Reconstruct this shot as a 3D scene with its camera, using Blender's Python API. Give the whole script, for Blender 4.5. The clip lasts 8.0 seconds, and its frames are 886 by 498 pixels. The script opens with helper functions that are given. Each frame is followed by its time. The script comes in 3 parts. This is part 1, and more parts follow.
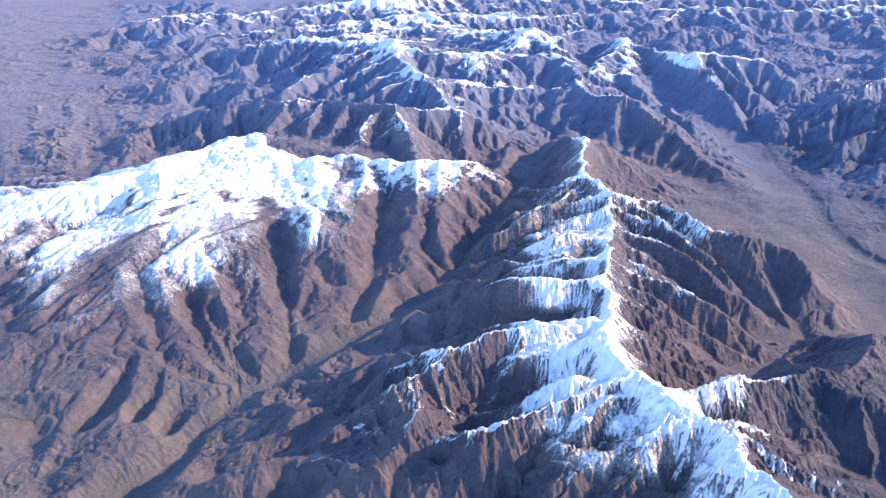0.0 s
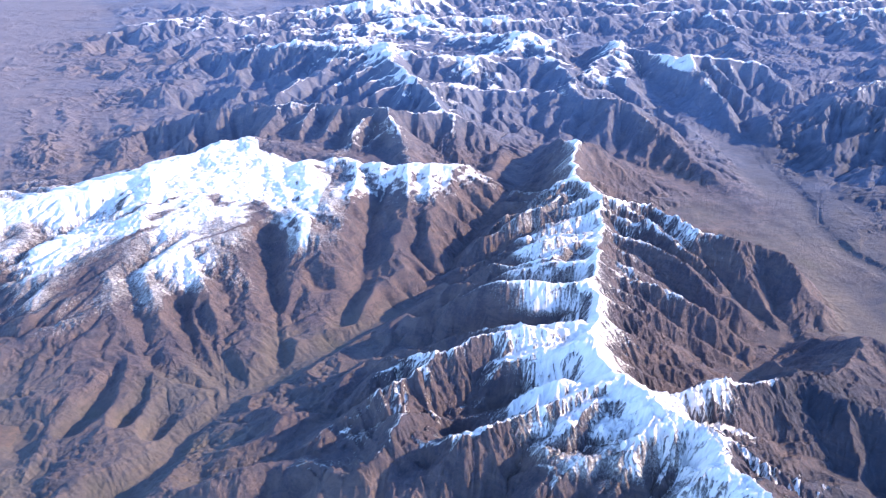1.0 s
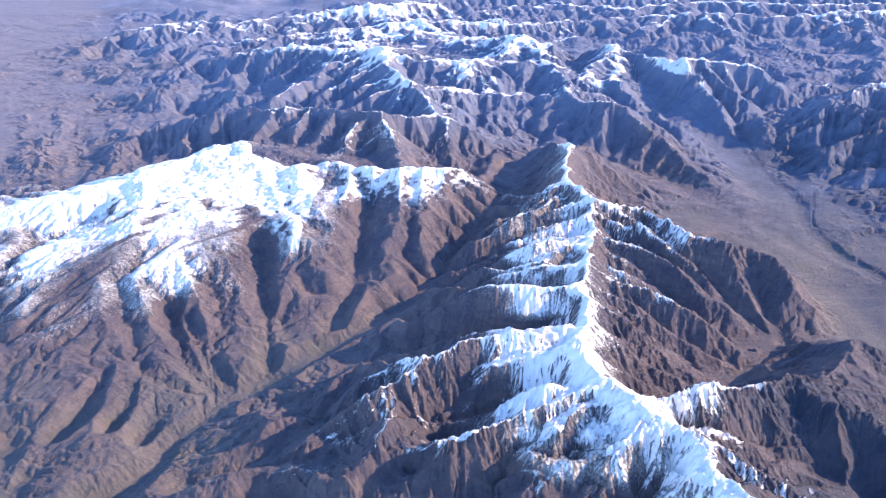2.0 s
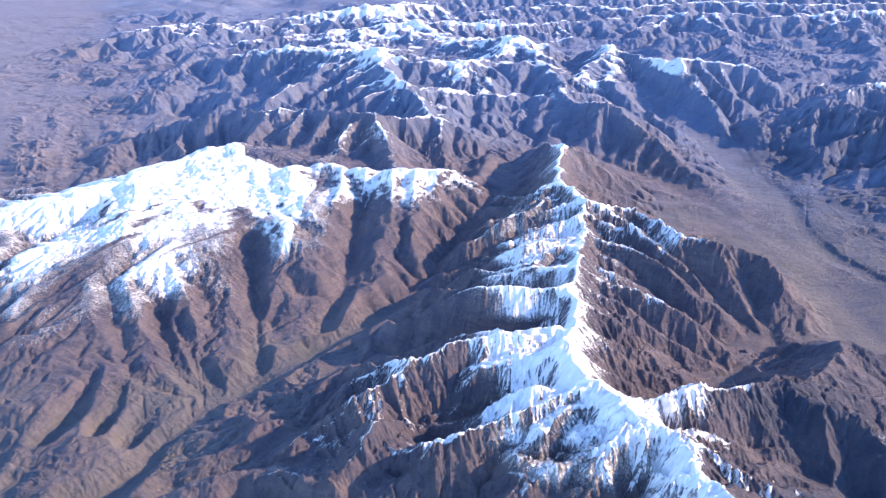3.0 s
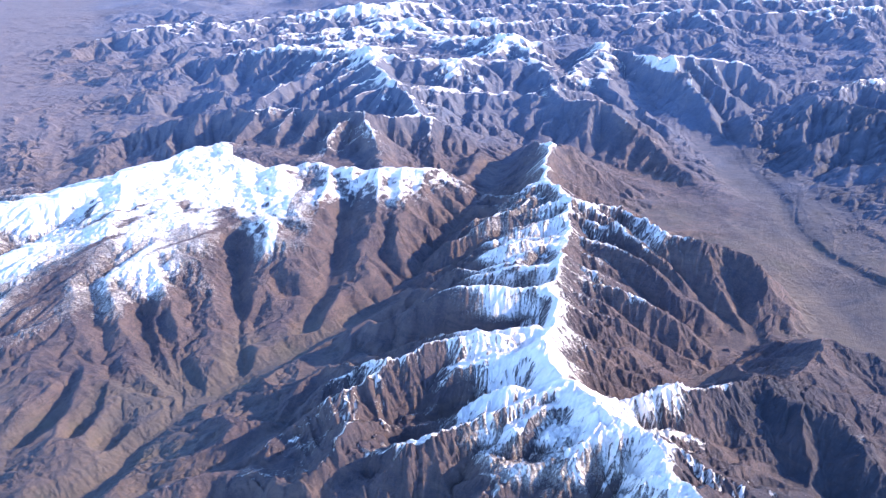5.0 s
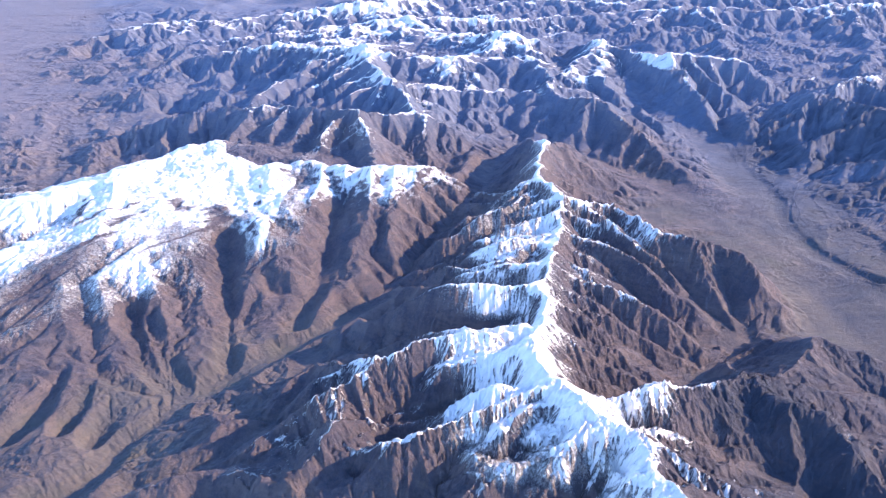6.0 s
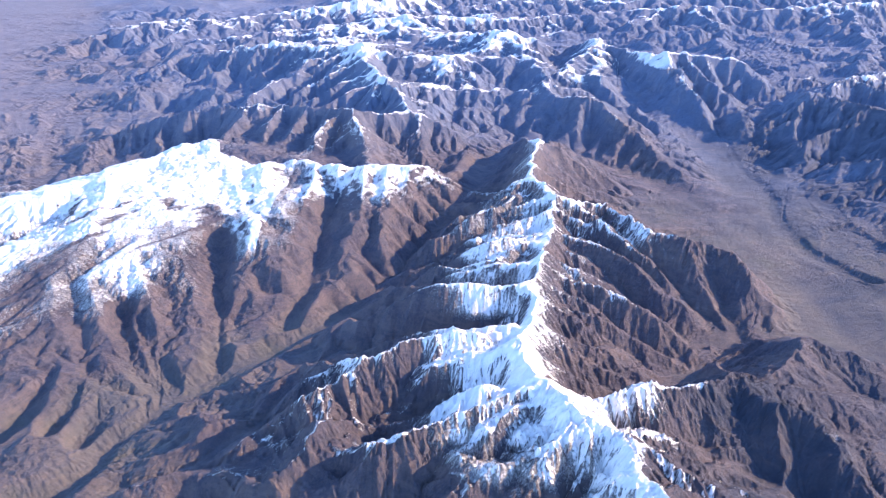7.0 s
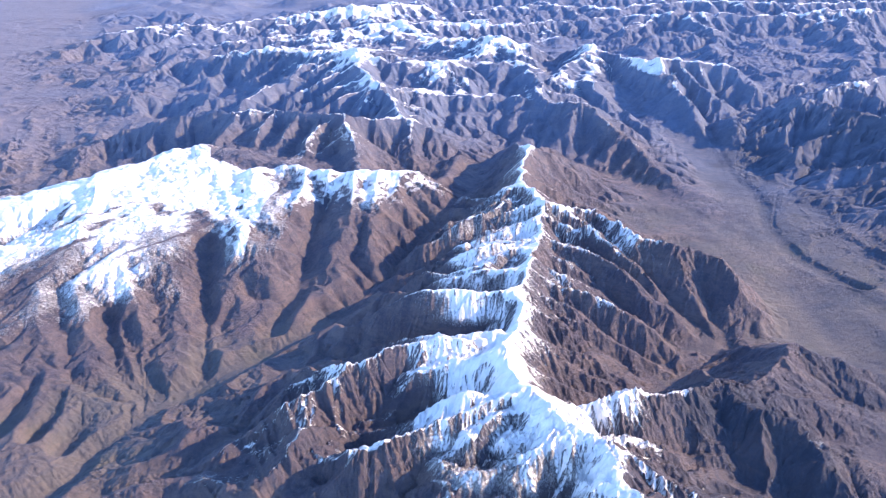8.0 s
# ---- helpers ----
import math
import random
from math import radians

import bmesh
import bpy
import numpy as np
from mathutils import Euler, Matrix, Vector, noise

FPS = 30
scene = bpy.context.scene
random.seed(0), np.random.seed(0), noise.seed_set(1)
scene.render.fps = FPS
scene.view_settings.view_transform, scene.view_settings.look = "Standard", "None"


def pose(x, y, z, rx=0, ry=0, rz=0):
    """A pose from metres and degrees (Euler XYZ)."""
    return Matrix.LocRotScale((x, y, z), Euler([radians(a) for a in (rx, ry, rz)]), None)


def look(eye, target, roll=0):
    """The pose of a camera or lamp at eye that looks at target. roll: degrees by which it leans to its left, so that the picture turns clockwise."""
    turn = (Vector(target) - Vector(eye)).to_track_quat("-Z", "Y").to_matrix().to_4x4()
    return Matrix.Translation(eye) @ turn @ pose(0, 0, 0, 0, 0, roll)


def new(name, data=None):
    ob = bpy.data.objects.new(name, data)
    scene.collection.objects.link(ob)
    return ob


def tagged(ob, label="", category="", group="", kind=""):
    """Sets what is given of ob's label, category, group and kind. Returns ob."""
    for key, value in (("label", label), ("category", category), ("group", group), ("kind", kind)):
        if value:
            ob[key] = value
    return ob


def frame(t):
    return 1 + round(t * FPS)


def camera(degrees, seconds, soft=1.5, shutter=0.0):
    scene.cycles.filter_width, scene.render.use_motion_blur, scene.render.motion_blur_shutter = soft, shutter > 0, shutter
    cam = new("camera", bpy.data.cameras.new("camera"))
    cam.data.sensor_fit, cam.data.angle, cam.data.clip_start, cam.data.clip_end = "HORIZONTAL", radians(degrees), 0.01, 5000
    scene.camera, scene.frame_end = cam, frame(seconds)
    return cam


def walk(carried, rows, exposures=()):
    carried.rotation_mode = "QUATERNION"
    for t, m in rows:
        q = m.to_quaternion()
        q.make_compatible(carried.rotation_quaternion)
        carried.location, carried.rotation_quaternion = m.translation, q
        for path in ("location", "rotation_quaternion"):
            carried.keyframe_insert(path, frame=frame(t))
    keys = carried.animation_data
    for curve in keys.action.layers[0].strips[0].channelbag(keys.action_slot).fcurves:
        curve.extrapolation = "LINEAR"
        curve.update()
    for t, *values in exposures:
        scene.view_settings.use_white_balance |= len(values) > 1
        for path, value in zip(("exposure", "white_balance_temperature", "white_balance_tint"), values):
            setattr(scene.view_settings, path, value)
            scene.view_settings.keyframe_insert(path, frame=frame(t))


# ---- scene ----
# A mountain chain seen from an airliner, at a scale of 1 to 40 (one unit is 40 m).
cam = camera(65.6, 8.0, soft=1.1)
METRES, EYE, TILT, LEAN, TURN = 46.0, 208.0, -25.0, 0.0, 0.0
ROWS = [
    (0.0, 0.0, 0.0, 0.0, 0.0, 0.0, -0.0),
    (0.5, 0.0623, 0.0054, 0.0021, -0.04, 0.09, 0.08),
    (1.0, 0.1231, 0.0104, 0.0065, -0.08, 0.24, 0.16),
    (1.5, 0.1841, 0.0179, 0.0115, -0.08, 0.41, 0.24),
    (3.0, 0.3717, 0.0357, 0.0239, -0.04, 0.58, 0.47),
    (3.5, 0.433, 0.0429, 0.0287, -0.01, 0.47, 0.54),
    (4.0, 0.4954, 0.0499, 0.0297, 0.07, 0.46, 0.61),
    (4.5, 0.5563, 0.0601, 0.0328, 0.11, 0.47, 0.68),
    (6.0, 0.7421, 0.0927, 0.0364, 0.18, 0.26, 0.74),
    (6.5, 0.8032, 0.1006, 0.0408, 0.26, 0.16, 0.73),
    (7.0, 0.8652, 0.1093, 0.0426, 0.22, 0.18, 0.7),
    (7.5, 0.9282, 0.1197, 0.0499, 0.13, 0.31, 0.68),
    (8.0, 0.9891, 0.1245, 0.053, 0.03, 0.58, 0.65),
]
walk(cam, [(t, pose(0, 0, EYE, TILT, LEAN, TURN) @ pose(METRES * x, METRES * y, METRES * z, 90 + pitch, roll, yaw)) for t, x, y, z, yaw, pitch, roll in ROWS],
     [(0.0, 1.98, 5850, 20), (8.0, 1.98, 5850, 20)])

# ---- light ----
SUN_AZ, SUN_EL = 9.0, 22.5  # degrees from +x towards +y, and above the horizon
world = bpy.data.worlds.new("sky")
scene.world = world
world.use_nodes = True
wn, wl = world.node_tree.nodes, world.node_tree.links
sky = wn.new("ShaderNodeTexSky")
sky.sky_type, sky.sun_disc = "NISHITA", False
sky.sun_elevation, sky.sun_rotation = radians(SUN_EL), radians(90 - SUN_AZ)
sky.altitude, sky.air_density, sky.dust_density, sky.ozone_density = 3000, 1.25, 0.3, 4.0
wn["Background"].inputs["Strength"].default_value = 0.15
wl.new(sky.outputs["Color"], wn["Background"].inputs["Color"])
sun = new("sun", bpy.data.lights.new("sun", "SUN"))
sun.data.energy, sun.data.angle, sun.data.color = 2.55, radians(0.5), (1.0, 0.72, 0.42)
az, el = radians(SUN_AZ), radians(SUN_EL)
sun.matrix_world = look((600 * math.cos(az) * math.cos(el), 600 * math.sin(az) * math.cos(el), 600 * math.sin(el)), (0, 0, 0))


# ---- materials ----
class Nodes:
    """A small writer of node trees."""

    def __init__(self, name):
        self.mat = bpy.data.materials.new(name)
        self.mat.use_nodes = True
        self.n, self.l = self.mat.node_tree.nodes, self.mat.node_tree.links
        self.bsdf = self.n["Principled BSDF"]

    def put(self, socket, value):
        if isinstance(value, bpy.types.NodeSocket):
            self.l.new(value, socket)
        else:
            socket.default_value = value

    def noise(self, scale, detail=5.0, rough=0.6, stretch=(1, 1, 1), distortion=0.0):
        geo = self.n.new("ShaderNodeNewGeometry")
        mapping = self.n.new("ShaderNodeMapping")
        mapping.inputs["Scale"].default_value = stretch
        self.l.new(geo.outputs["Position"], mapping.inputs["Vector"])
        t = self.n.new("ShaderNodeTexNoise")
        self.l.new(mapping.outputs["Vector"], t.inputs["Vector"])
        for k, v in (("Scale", scale), ("Detail", detail), ("Roughness", rough), ("Distortion", distortion)):
            t.inputs[k].default_value = v
        return t.outputs["Fac"]

    def ramp(self, fac, lo, hi, a=0.0, b=1.0):
        r = self.n.new("ShaderNodeMapRange")
        r.interpolation_type = "SMOOTHSTEP"
        for k, v in (("Value", fac), ("From Min", lo), ("From Max", hi), ("To Min", a), ("To Max", b)):
            self.put(r.inputs[k], v)
        return r.outputs["Result"]

    def mix(self, fac, a, b):
        m = self.n.new("ShaderNodeMix")
        m.data_type = "RGBA"
        self.put(m.inputs[0], fac)
        self.put(m.inputs[6], a)
        self.put(m.inputs[7], b)
        return m.outputs[2]

    def math(self, op, a, b=0.0, c=0.0):
        m = self.n.new("ShaderNodeMath")
        m.operation = op
        for socket, v in zip(m.inputs, (a, b, c)):
            self.put(socket, v)
        return m.outputs[0]

    def attribute(self, name):
        a = self.n.new("ShaderNodeAttribute")
        a.attribute_name = name
        return a.outputs["Fac"]


def rgb(r, g, b):
    return (r, g, b, 1.0)


def land_material():
    """Bare rock, scree and soil in patches and bands, with haze and shade tinted in by region, under snow where the
    mesh says that snow lies.
    """
    m = Nodes("mountain_land")
    broad = m.ramp(m.noise(0.035, 6.0, 0.65, distortion=0.8), 0.40, 0.62)
    bands = m.ramp(m.noise(0.10, 6.0, 0.65, (1.0, 1.0, 3.0), 0.8), 0.38, 0.66)
    fine = m.noise(0.55, 8.0, 0.75)
    speck = m.noise(2.1, 4.0, 0.7)
    haze_tint, plain = m.attribute("haze_tint"), m.attribute("plain")

    # grey holds the blue of distant haze, put into the ground's own colour
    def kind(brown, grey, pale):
        return m.mix(plain, m.mix(haze_tint, rgb(*brown), rgb(*grey)), rgb(*pale))

    # brown and pale lean to mauve as well, for haze in the air
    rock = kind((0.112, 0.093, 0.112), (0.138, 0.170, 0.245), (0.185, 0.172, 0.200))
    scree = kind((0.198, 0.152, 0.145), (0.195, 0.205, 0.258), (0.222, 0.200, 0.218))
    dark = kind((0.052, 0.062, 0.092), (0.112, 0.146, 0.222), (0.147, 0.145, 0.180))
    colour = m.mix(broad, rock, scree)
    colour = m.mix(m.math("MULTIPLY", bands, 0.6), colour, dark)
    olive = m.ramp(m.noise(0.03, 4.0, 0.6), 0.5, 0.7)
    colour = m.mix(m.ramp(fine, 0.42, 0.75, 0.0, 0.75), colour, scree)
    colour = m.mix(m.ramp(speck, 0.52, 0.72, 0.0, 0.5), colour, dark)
    # olive scrub near by; far off its colour takes in the blue of haze
    hazy_scrub = m.mix(haze_tint, rgb(0.100, 0.095, 0.078), rgb(0.040, 0.050, 0.072))
    colour = m.mix(m.math("MULTIPLY", m.ramp(olive, 0.0, 1.0, 0.65, 1.0), m.attribute("soil")), colour, hazy_scrub)
    # navy for slopes whose shade is painted on, and for dark fields
    colour = m.mix(m.math("MULTIPLY", m.attribute("shade_and_fields"), m.ramp(broad, 0.0, 1.0, 0.85, 0.6)), colour, rgb(0.048, 0.058, 0.086))
    # a thin dusting first, then snow that hides the ground
    snow_noise = m.math("ADD", m.math("MULTIPLY", m.noise(0.8, 10.0, 0.80, distortion=0.4), 2.0), -1.0)
    lying = m.math("ADD", m.attribute("snow"), snow_noise)
    cover = m.math("ADD", m.ramp(lying, 0.18, 0.55, 0.0, 0.42), m.ramp(lying, 0.5, 0.82, 0.0, 0.58))
    snow_colour = m.mix(m.ramp(m.noise(0.16, 5.0, 0.6), 0.35, 0.7), rgb(0.90, 0.86, 0.80), rgb(0.78, 0.745, 0.69))
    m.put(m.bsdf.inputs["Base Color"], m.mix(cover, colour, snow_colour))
    m.put(m.bsdf.inputs["Roughness"], m.ramp(cover, 0.0, 1.0, 0.92, 0.6))
    bump = m.n.new("ShaderNodeBump")
    bump.inputs["Strength"].default_value, bump.inputs["Distance"].default_value = 1.0, 2.2
    relief = m.math("MULTIPLY", m.noise(0.6, 10.0, 0.78), m.ramp(cover, 0.0, 1.0, 1.0, 0.2))
    relief = m.math("MULTIPLY", relief, m.ramp(m.attribute("soil"), 0.0, 0.85, 1.0, 0.35))
    m.put(bump.inputs["Height"], relief)
    m.put(m.bsdf.inputs["Normal"], bump.outputs["Normal"])
    return m.mat


LAND = land_material()

# ---- the lie of the land ----
GROUPS = ["ground", "long", "side", "plateau", "hills", "dark", "peaks", "head", "outer", "far_snowy", "far_crest", "far_right"]
RIDGES, CRESTS = [], []


def ridge(group, width, *points, steep=1.25, right=0.0, right_steep=0.0, main=True):
    """A crest line of one mountain: places along it, and how far its flanks reach and how they fall; right: the flank to the right as one goes along, where it differs."""
    RIDGES.append((GROUPS.index(group), (width, right or width), (steep, right_steep or steep), np.array(points, float)))
    if main:
        CRESTS.append(RIDGES[-1][3])


def side_spurs(every, reach, seed, drop=0.3):
    """Lesser spurs to both sides of the crest line that was drawn last."""
    group, widths, _, pts = RIDGES[-1]
    rng = random.Random(seed)
    side = 1
    for (ax, ay, az), (bx, by, bz) in zip(pts[:-1], pts[1:]):
        length = math.hypot(bx - ax, by - ay)
        along = every * rng.uniform(0.3, 0.7)
        while along < length:
            k = along / length
            x, y, z = ax + k * (bx - ax), ay + k * (by - ay), az + k * (bz - az)
            nx, ny = -side * (by - ay) / length, side * (bx - ax) / length
            turn = rng.uniform(-0.5, 0.5)
            nx, ny = nx * math.cos(turn) - ny * math.sin(turn), nx * math.sin(turn) + ny * math.cos(turn)
            far = reach * rng.uniform(0.7, 1.2)
            bend = rng.uniform(-0.25, 0.25) * far
            ridge(GROUPS[group], 0.62 * every, (x, y, z - 1), (x + 0.45 * far * nx - bend * ny, y + 0.45 * far * ny + bend * nx, z * (0.5 + 0.5 * drop) * rng.uniform(1.08, 1.24)),
                  (x + far * nx, y + far * ny, z * drop), main=False)
            side = -side
            along += every * rng.uniform(0.35, 0.65)


# The long snowy ridge
ridge("long", 82, (112, 660, 20), (125, 600, 36), (117, 553, 51.8), (106, 475, 49.4), (115, 439, 48), (110, 417, 44.7), (106, 393, 41), (94, 349, 43.4), (82, 321, 42.4), (83, 290, 41), right=95, right_steep=0.68)
ridge("long", 78, (83, 290, 41), (74, 260, 46), (73, 247, 44), (81, 234, 44), (89, 214, 45.4), (104, 205, 42.4), (105.5, 187.5, 42.7), (111, 170, 44), (118, 150, 42), (128, 100, 38), right=92, right_steep=0.75)
# Its arms towards the inner valley
ridge("long", 45, (110, 417, 44.7), (88, 409, 38.5), (67, 405, 35.7), (40, 400, 24), (20, 388, 14))
ridge("long", 34, (115, 439, 48), (95, 441, 43), (78.2, 437.5, 40), (61.6, 420.4, 37.7), (40, 405, 26), (22, 392, 14))
ridge("long", 40, (106, 393, 41), (84, 380, 42), (62.7, 374, 41.7), (43, 377, 29), (22, 374, 18))
ridge("long", 40, (94, 349, 43.4), (70, 346, 40), (48, 348, 34), (25, 352, 24), (12, 348, 21), (-8, 348, 10))
side_spurs(16, 22, 106, 0.5)
ridge("long", 34, (82, 321, 42.4), (60, 322, 42), (37, 322, 43), (20, 330, 33), (5, 330, 20))
side_spurs(16, 24, 105, 0.5)
ridge("long", 40, (83, 290, 41), (69.7, 280, 41.7), (50, 282, 39.5), (34, 283.6, 37.3), (15, 287, 26), (0, 292, 15))
ridge("long", 38, (74, 260, 46), (58, 272, 42.5), (38, 275, 42.4), (20, 270, 40.5), (11.7, 262, 38.7), (-1, 255, 34.3), (-20, 240, 27), (-38, 224, 16))
side_spurs(15, 26, 101, 0.5)
ridge("long", 40, (11.7, 262, 38.7), (-18, 268, 27), (-45, 275, 12))
side_spurs(14, 20, 104, 0.4)
ridge("long", 28, (-1, 255, 34.3), (-14, 228, 29), (-28, 207, 25.5), (-48, 188, 14))
side_spurs(13, 24, 102, 0.4)
ridge("long", 26, (81, 234, 44), (60, 227, 40), (38.6, 215, 36.5), (18, 203, 33), (6, 197, 24), (-14, 184, 14), right=60)
side_spurs(14, 32, 103, 0.4)
ridge("long", 30, (104, 205, 42.4), (85.7, 196.6, 37), (72, 184, 29), (58, 172, 20), right=45)
# Its spurs towards the outer valley
ridge("long", 55, (115, 439, 48), (135, 442, 42), (154, 440, 38), (162, 415, 38), (167, 392, 38.5), (190, 384, 35), (208, 370, 32), (220, 352, 18), (224, 335, 5))
side_spurs(22, 30, 107, 0.35)
ridge("long", 32, (167, 392, 38.5), (178, 374, 28), (190, 352, 17), (198, 335, 6))
ridge("long", 36, (106, 393, 41), (125, 386, 36), (148, 370, 30), (168, 350, 20), (182, 330, 7))
side_spurs(18, 20, 108, 0.4)
ridge("long", 34, (94, 349, 43.4), (112, 340, 35), (134.5, 329, 28.5), (150, 320, 23), (172, 310, 8))
side_spurs(18, 20, 109, 0.4)
ridge("long", 30, (82, 321, 42.4), (100, 314, 34), (118, 310, 27), (138, 303, 17), (158, 294, 7))
ridge("long", 30, (83, 290, 41), (100, 284, 31), (120, 278, 21), (145, 275, 9))
ridge("long", 36, (138.2, 408.2, 40), (149.9, 390.1, 36), (161.4, 374.1, 30), (167.2, 358, 23), (173.7, 337.7, 12), (177.4, 320.9, 4))
side_spurs(16, 18, 113, 0.4)
# The side spur with its own top
ridge("side", 44, (81, 234, 44), (92, 231, 40.5), (104, 229, 39.4), (118, 237, 42), (132, 239, 36), (151, 242.6, 33.3), (175, 253.6, 29), (189, 262, 27), (203, 276, 28.5), (213, 291, 27), (219, 304, 19), (226, 312, 8))
side_spurs(20, 34, 110, 0.3)
ridge("side", 24, (86, 228, 42.5), (96, 229, 40), (106, 230, 39.6), (117, 235, 41.5), steep=0.4)
ridge("side", 38, (151, 242.6, 33.3), (157, 240.5, 31), (166.4, 235.7, 29.4), (180.2, 224.3, 26.7), (205, 215, 20), (250, 195, 10))
ridge("side", 22, (166.3, 237.3, 29), (163.9, 224.2, 25.5), (164.3, 212.5, 18.5), (167.1, 202.7, 10))
ridge("side", 22, (182.8, 224.7, 26), (179.7, 214.1, 22.5), (180.6, 205.2, 16.5), (184.4, 198.3, 9))
ridge("side", 30, (151, 242.6, 33.3), (163, 256, 32.2), (175, 257, 29.5))
ridge("side", 40, (175, 253.6, 29), (205, 250, 22), (240, 240, 14), (280, 225, 8))
ridge("side", 46, (212, 291, 28), (240, 282, 21), (272, 270, 13), (310, 255, 5))
side_spurs(20, 30, 112, 0.3)
# The snowy plateau and its spurs
ridge("plateau", 95, (-420, 455, 8), (-345, 470, 20), (-304, 480, 28.7), (-259, 495, 35.3), (-224, 519, 40.2), (-192, 562, 43.2), (-172, 589, 46.3), (-105, 553, 41.5), (-61, 529, 39.6), steep=0.75)
ridge("plateau", 70, (-61, 529, 39.6), (-21, 502, 48), (16, 500.5, 47.8), (44, 493, 37.3), (62, 488, 24))
ridge("plateau", 115, (-160, 545, 43), (-160, 480, 37.5), (-170, 425, 32.5), steep=0.32)
ridge("plateau", 75, (-224, 519, 40.2), (-205, 470, 36), (-191, 412, 32.5), (-196, 385, 28), steep=0.5)
ridge("plateau", 65, (-192, 562, 43.2), (-160, 500, 38), (-150, 450, 34), (-160, 400, 30), (-156, 375, 26), steep=0.5)
ridge("plateau", 60, (-172, 589, 46.3), (-120, 500, 38), (-100, 450, 34), (-83, 419, 35.6), steep=0.6)
ridge("plateau", 55, (-304, 480, 28.7), (-290, 450, 24), (-280, 425, 21), steep=0.5)
ridge("plateau", 70, (-345, 470, 20), (-330, 420, 17), (-320, 370, 12), (-330, 320, 6), steep=0.7)
ridge("plateau", 60, (-196, 385, 28), (-200, 340, 18), (-214, 312, 12), (-222, 280, 6), steep=0.9)
ridge("plateau", 48, (-156, 375, 26), (-153, 344, 19.2), (-166, 320, 13), (-190, 296, 10), (-200, 270, 5))
ridge("plateau", 56, (-176, 384, 27), (-174, 345, 19.5), (-186, 310, 13), (-205, 285, 7), steep=0.7)
ridge("plateau", 44, (-153, 344, 19.2), (-140, 318, 12), (-122, 298, 6), (-108, 284, 2))
ridge("plateau", 50, (-150, 400, 29), (-123, 392, 27.5), (-112, 360, 17), (-98, 322, 9), (-90, 300, 3), steep=1.1)
ridge("plateau", 45, (-83, 419, 35.6), (-84, 395, 27), (-76, 372, 17), (-70, 348, 9), (-66, 325, 4))
ridge("plateau", 60, (-105, 553, 41.5), (-98, 500, 40), (-80, 465, 38.5), (-72, 435, 35), steep=0.5)
ridge("plateau", 50, (-61, 529, 40.5), (-58, 470, 38.5), (-56, 430, 34), (-50, 395, 20), (-45, 362, 8.9), (-50, 340, 4))
ridge("plateau", 46, (-21, 502, 48), (-19, 470, 42), (-17, 432, 32.3), (-26, 395, 20), (-38, 362, 8))
ridge("plateau", 50, (-3, 501, 47.5), (-4, 465, 39), (-6, 430, 29), (-14, 395, 18), steep=0.9)
ridge("plateau", 60, (16, 500.5, 47.8), (12, 470, 37), (6, 440, 27), steep=0.9)
ridge("plateau", 55, (-280, 425, 21), (-262, 380, 15), (-250, 345, 11), (-246, 300, 5), steep=0.9)
ridge("plateau", 35, (-222, 280, 6), (-200, 250, 4), (-185, 235, 1))
# Low hills at the mouth of the inner valley
ridge("hills", 28, (-38, 224, 17), (-58, 240, 14), (-72, 256, 11), (-84, 266, 5), steep=0.9)
ridge("hills", 24, (-28, 207, 22), (-61, 221, 14), (-84, 214, 12.5), (-104, 206, 9), (-122, 196, 3), steep=0.8)
ridge("hills", 30, (-45, 275, 12), (-66, 280, 6), (-82, 284, 2))
ridge("hills", 40, (-160, 290, 8.5), (-150, 262, 7), (-146, 240, 6), (-160, 215, 2), steep=0.9)
ridge("hills", 34, (-150, 262, 7), (-128, 250, 4), (-118, 240, 0))
# The dark range behind the plateau
ridge("dark", 60, (-350, 722, 6), (-290, 716, 26), (-225, 709, 43), (-160, 687.5, 50.4), (-126, 685, 52.7), (-85, 660, 56), (-41, 630, 59.7), (-30, 590, 50), (-21, 530, 42))
side_spurs(52, 62, 1)
ridge("dark", 56, (-41, 630, 59.7), (-15, 640, 53), (8.5, 651, 53.7), (40, 642, 40), (64, 650, 29), (90, 655, 20))
side_spurs(52, 62, 2)
ridge("dark", 58, (-18, 756, 62.7), (-2, 700, 58), (8.5, 651, 53.7), (20, 600, 30), (40, 560, 18))
side_spurs(52, 62, 3)
ridge("dark", 40, (-158.5, 677.6, 52), (-159.1, 636.6, 44), (-165.1, 611.4, 36), (-176.8, 606.2, 26))
side_spurs(24, 22, 121, 0.6)
ridge("dark", 40, (-122.8, 687.3, 53.3), (-123.5, 640.1, 47), (-123.1, 614.1, 39), (-132.5, 605.4, 30))
side_spurs(24, 22, 122, 0.6)
ridge("dark", 40, (-89, 671.8, 57.6), (-95.1, 638, 51), (-98.5, 608.1, 43), (-106.1, 589.1, 33))
side_spurs(24, 22, 123, 0.6)
ridge("dark", 40, (-53.5, 650, 60), (-64.5, 614.1, 53), (-72.5, 587, 45), (-85.3, 570.1, 36))
side_spurs(24, 22, 124, 0.6)
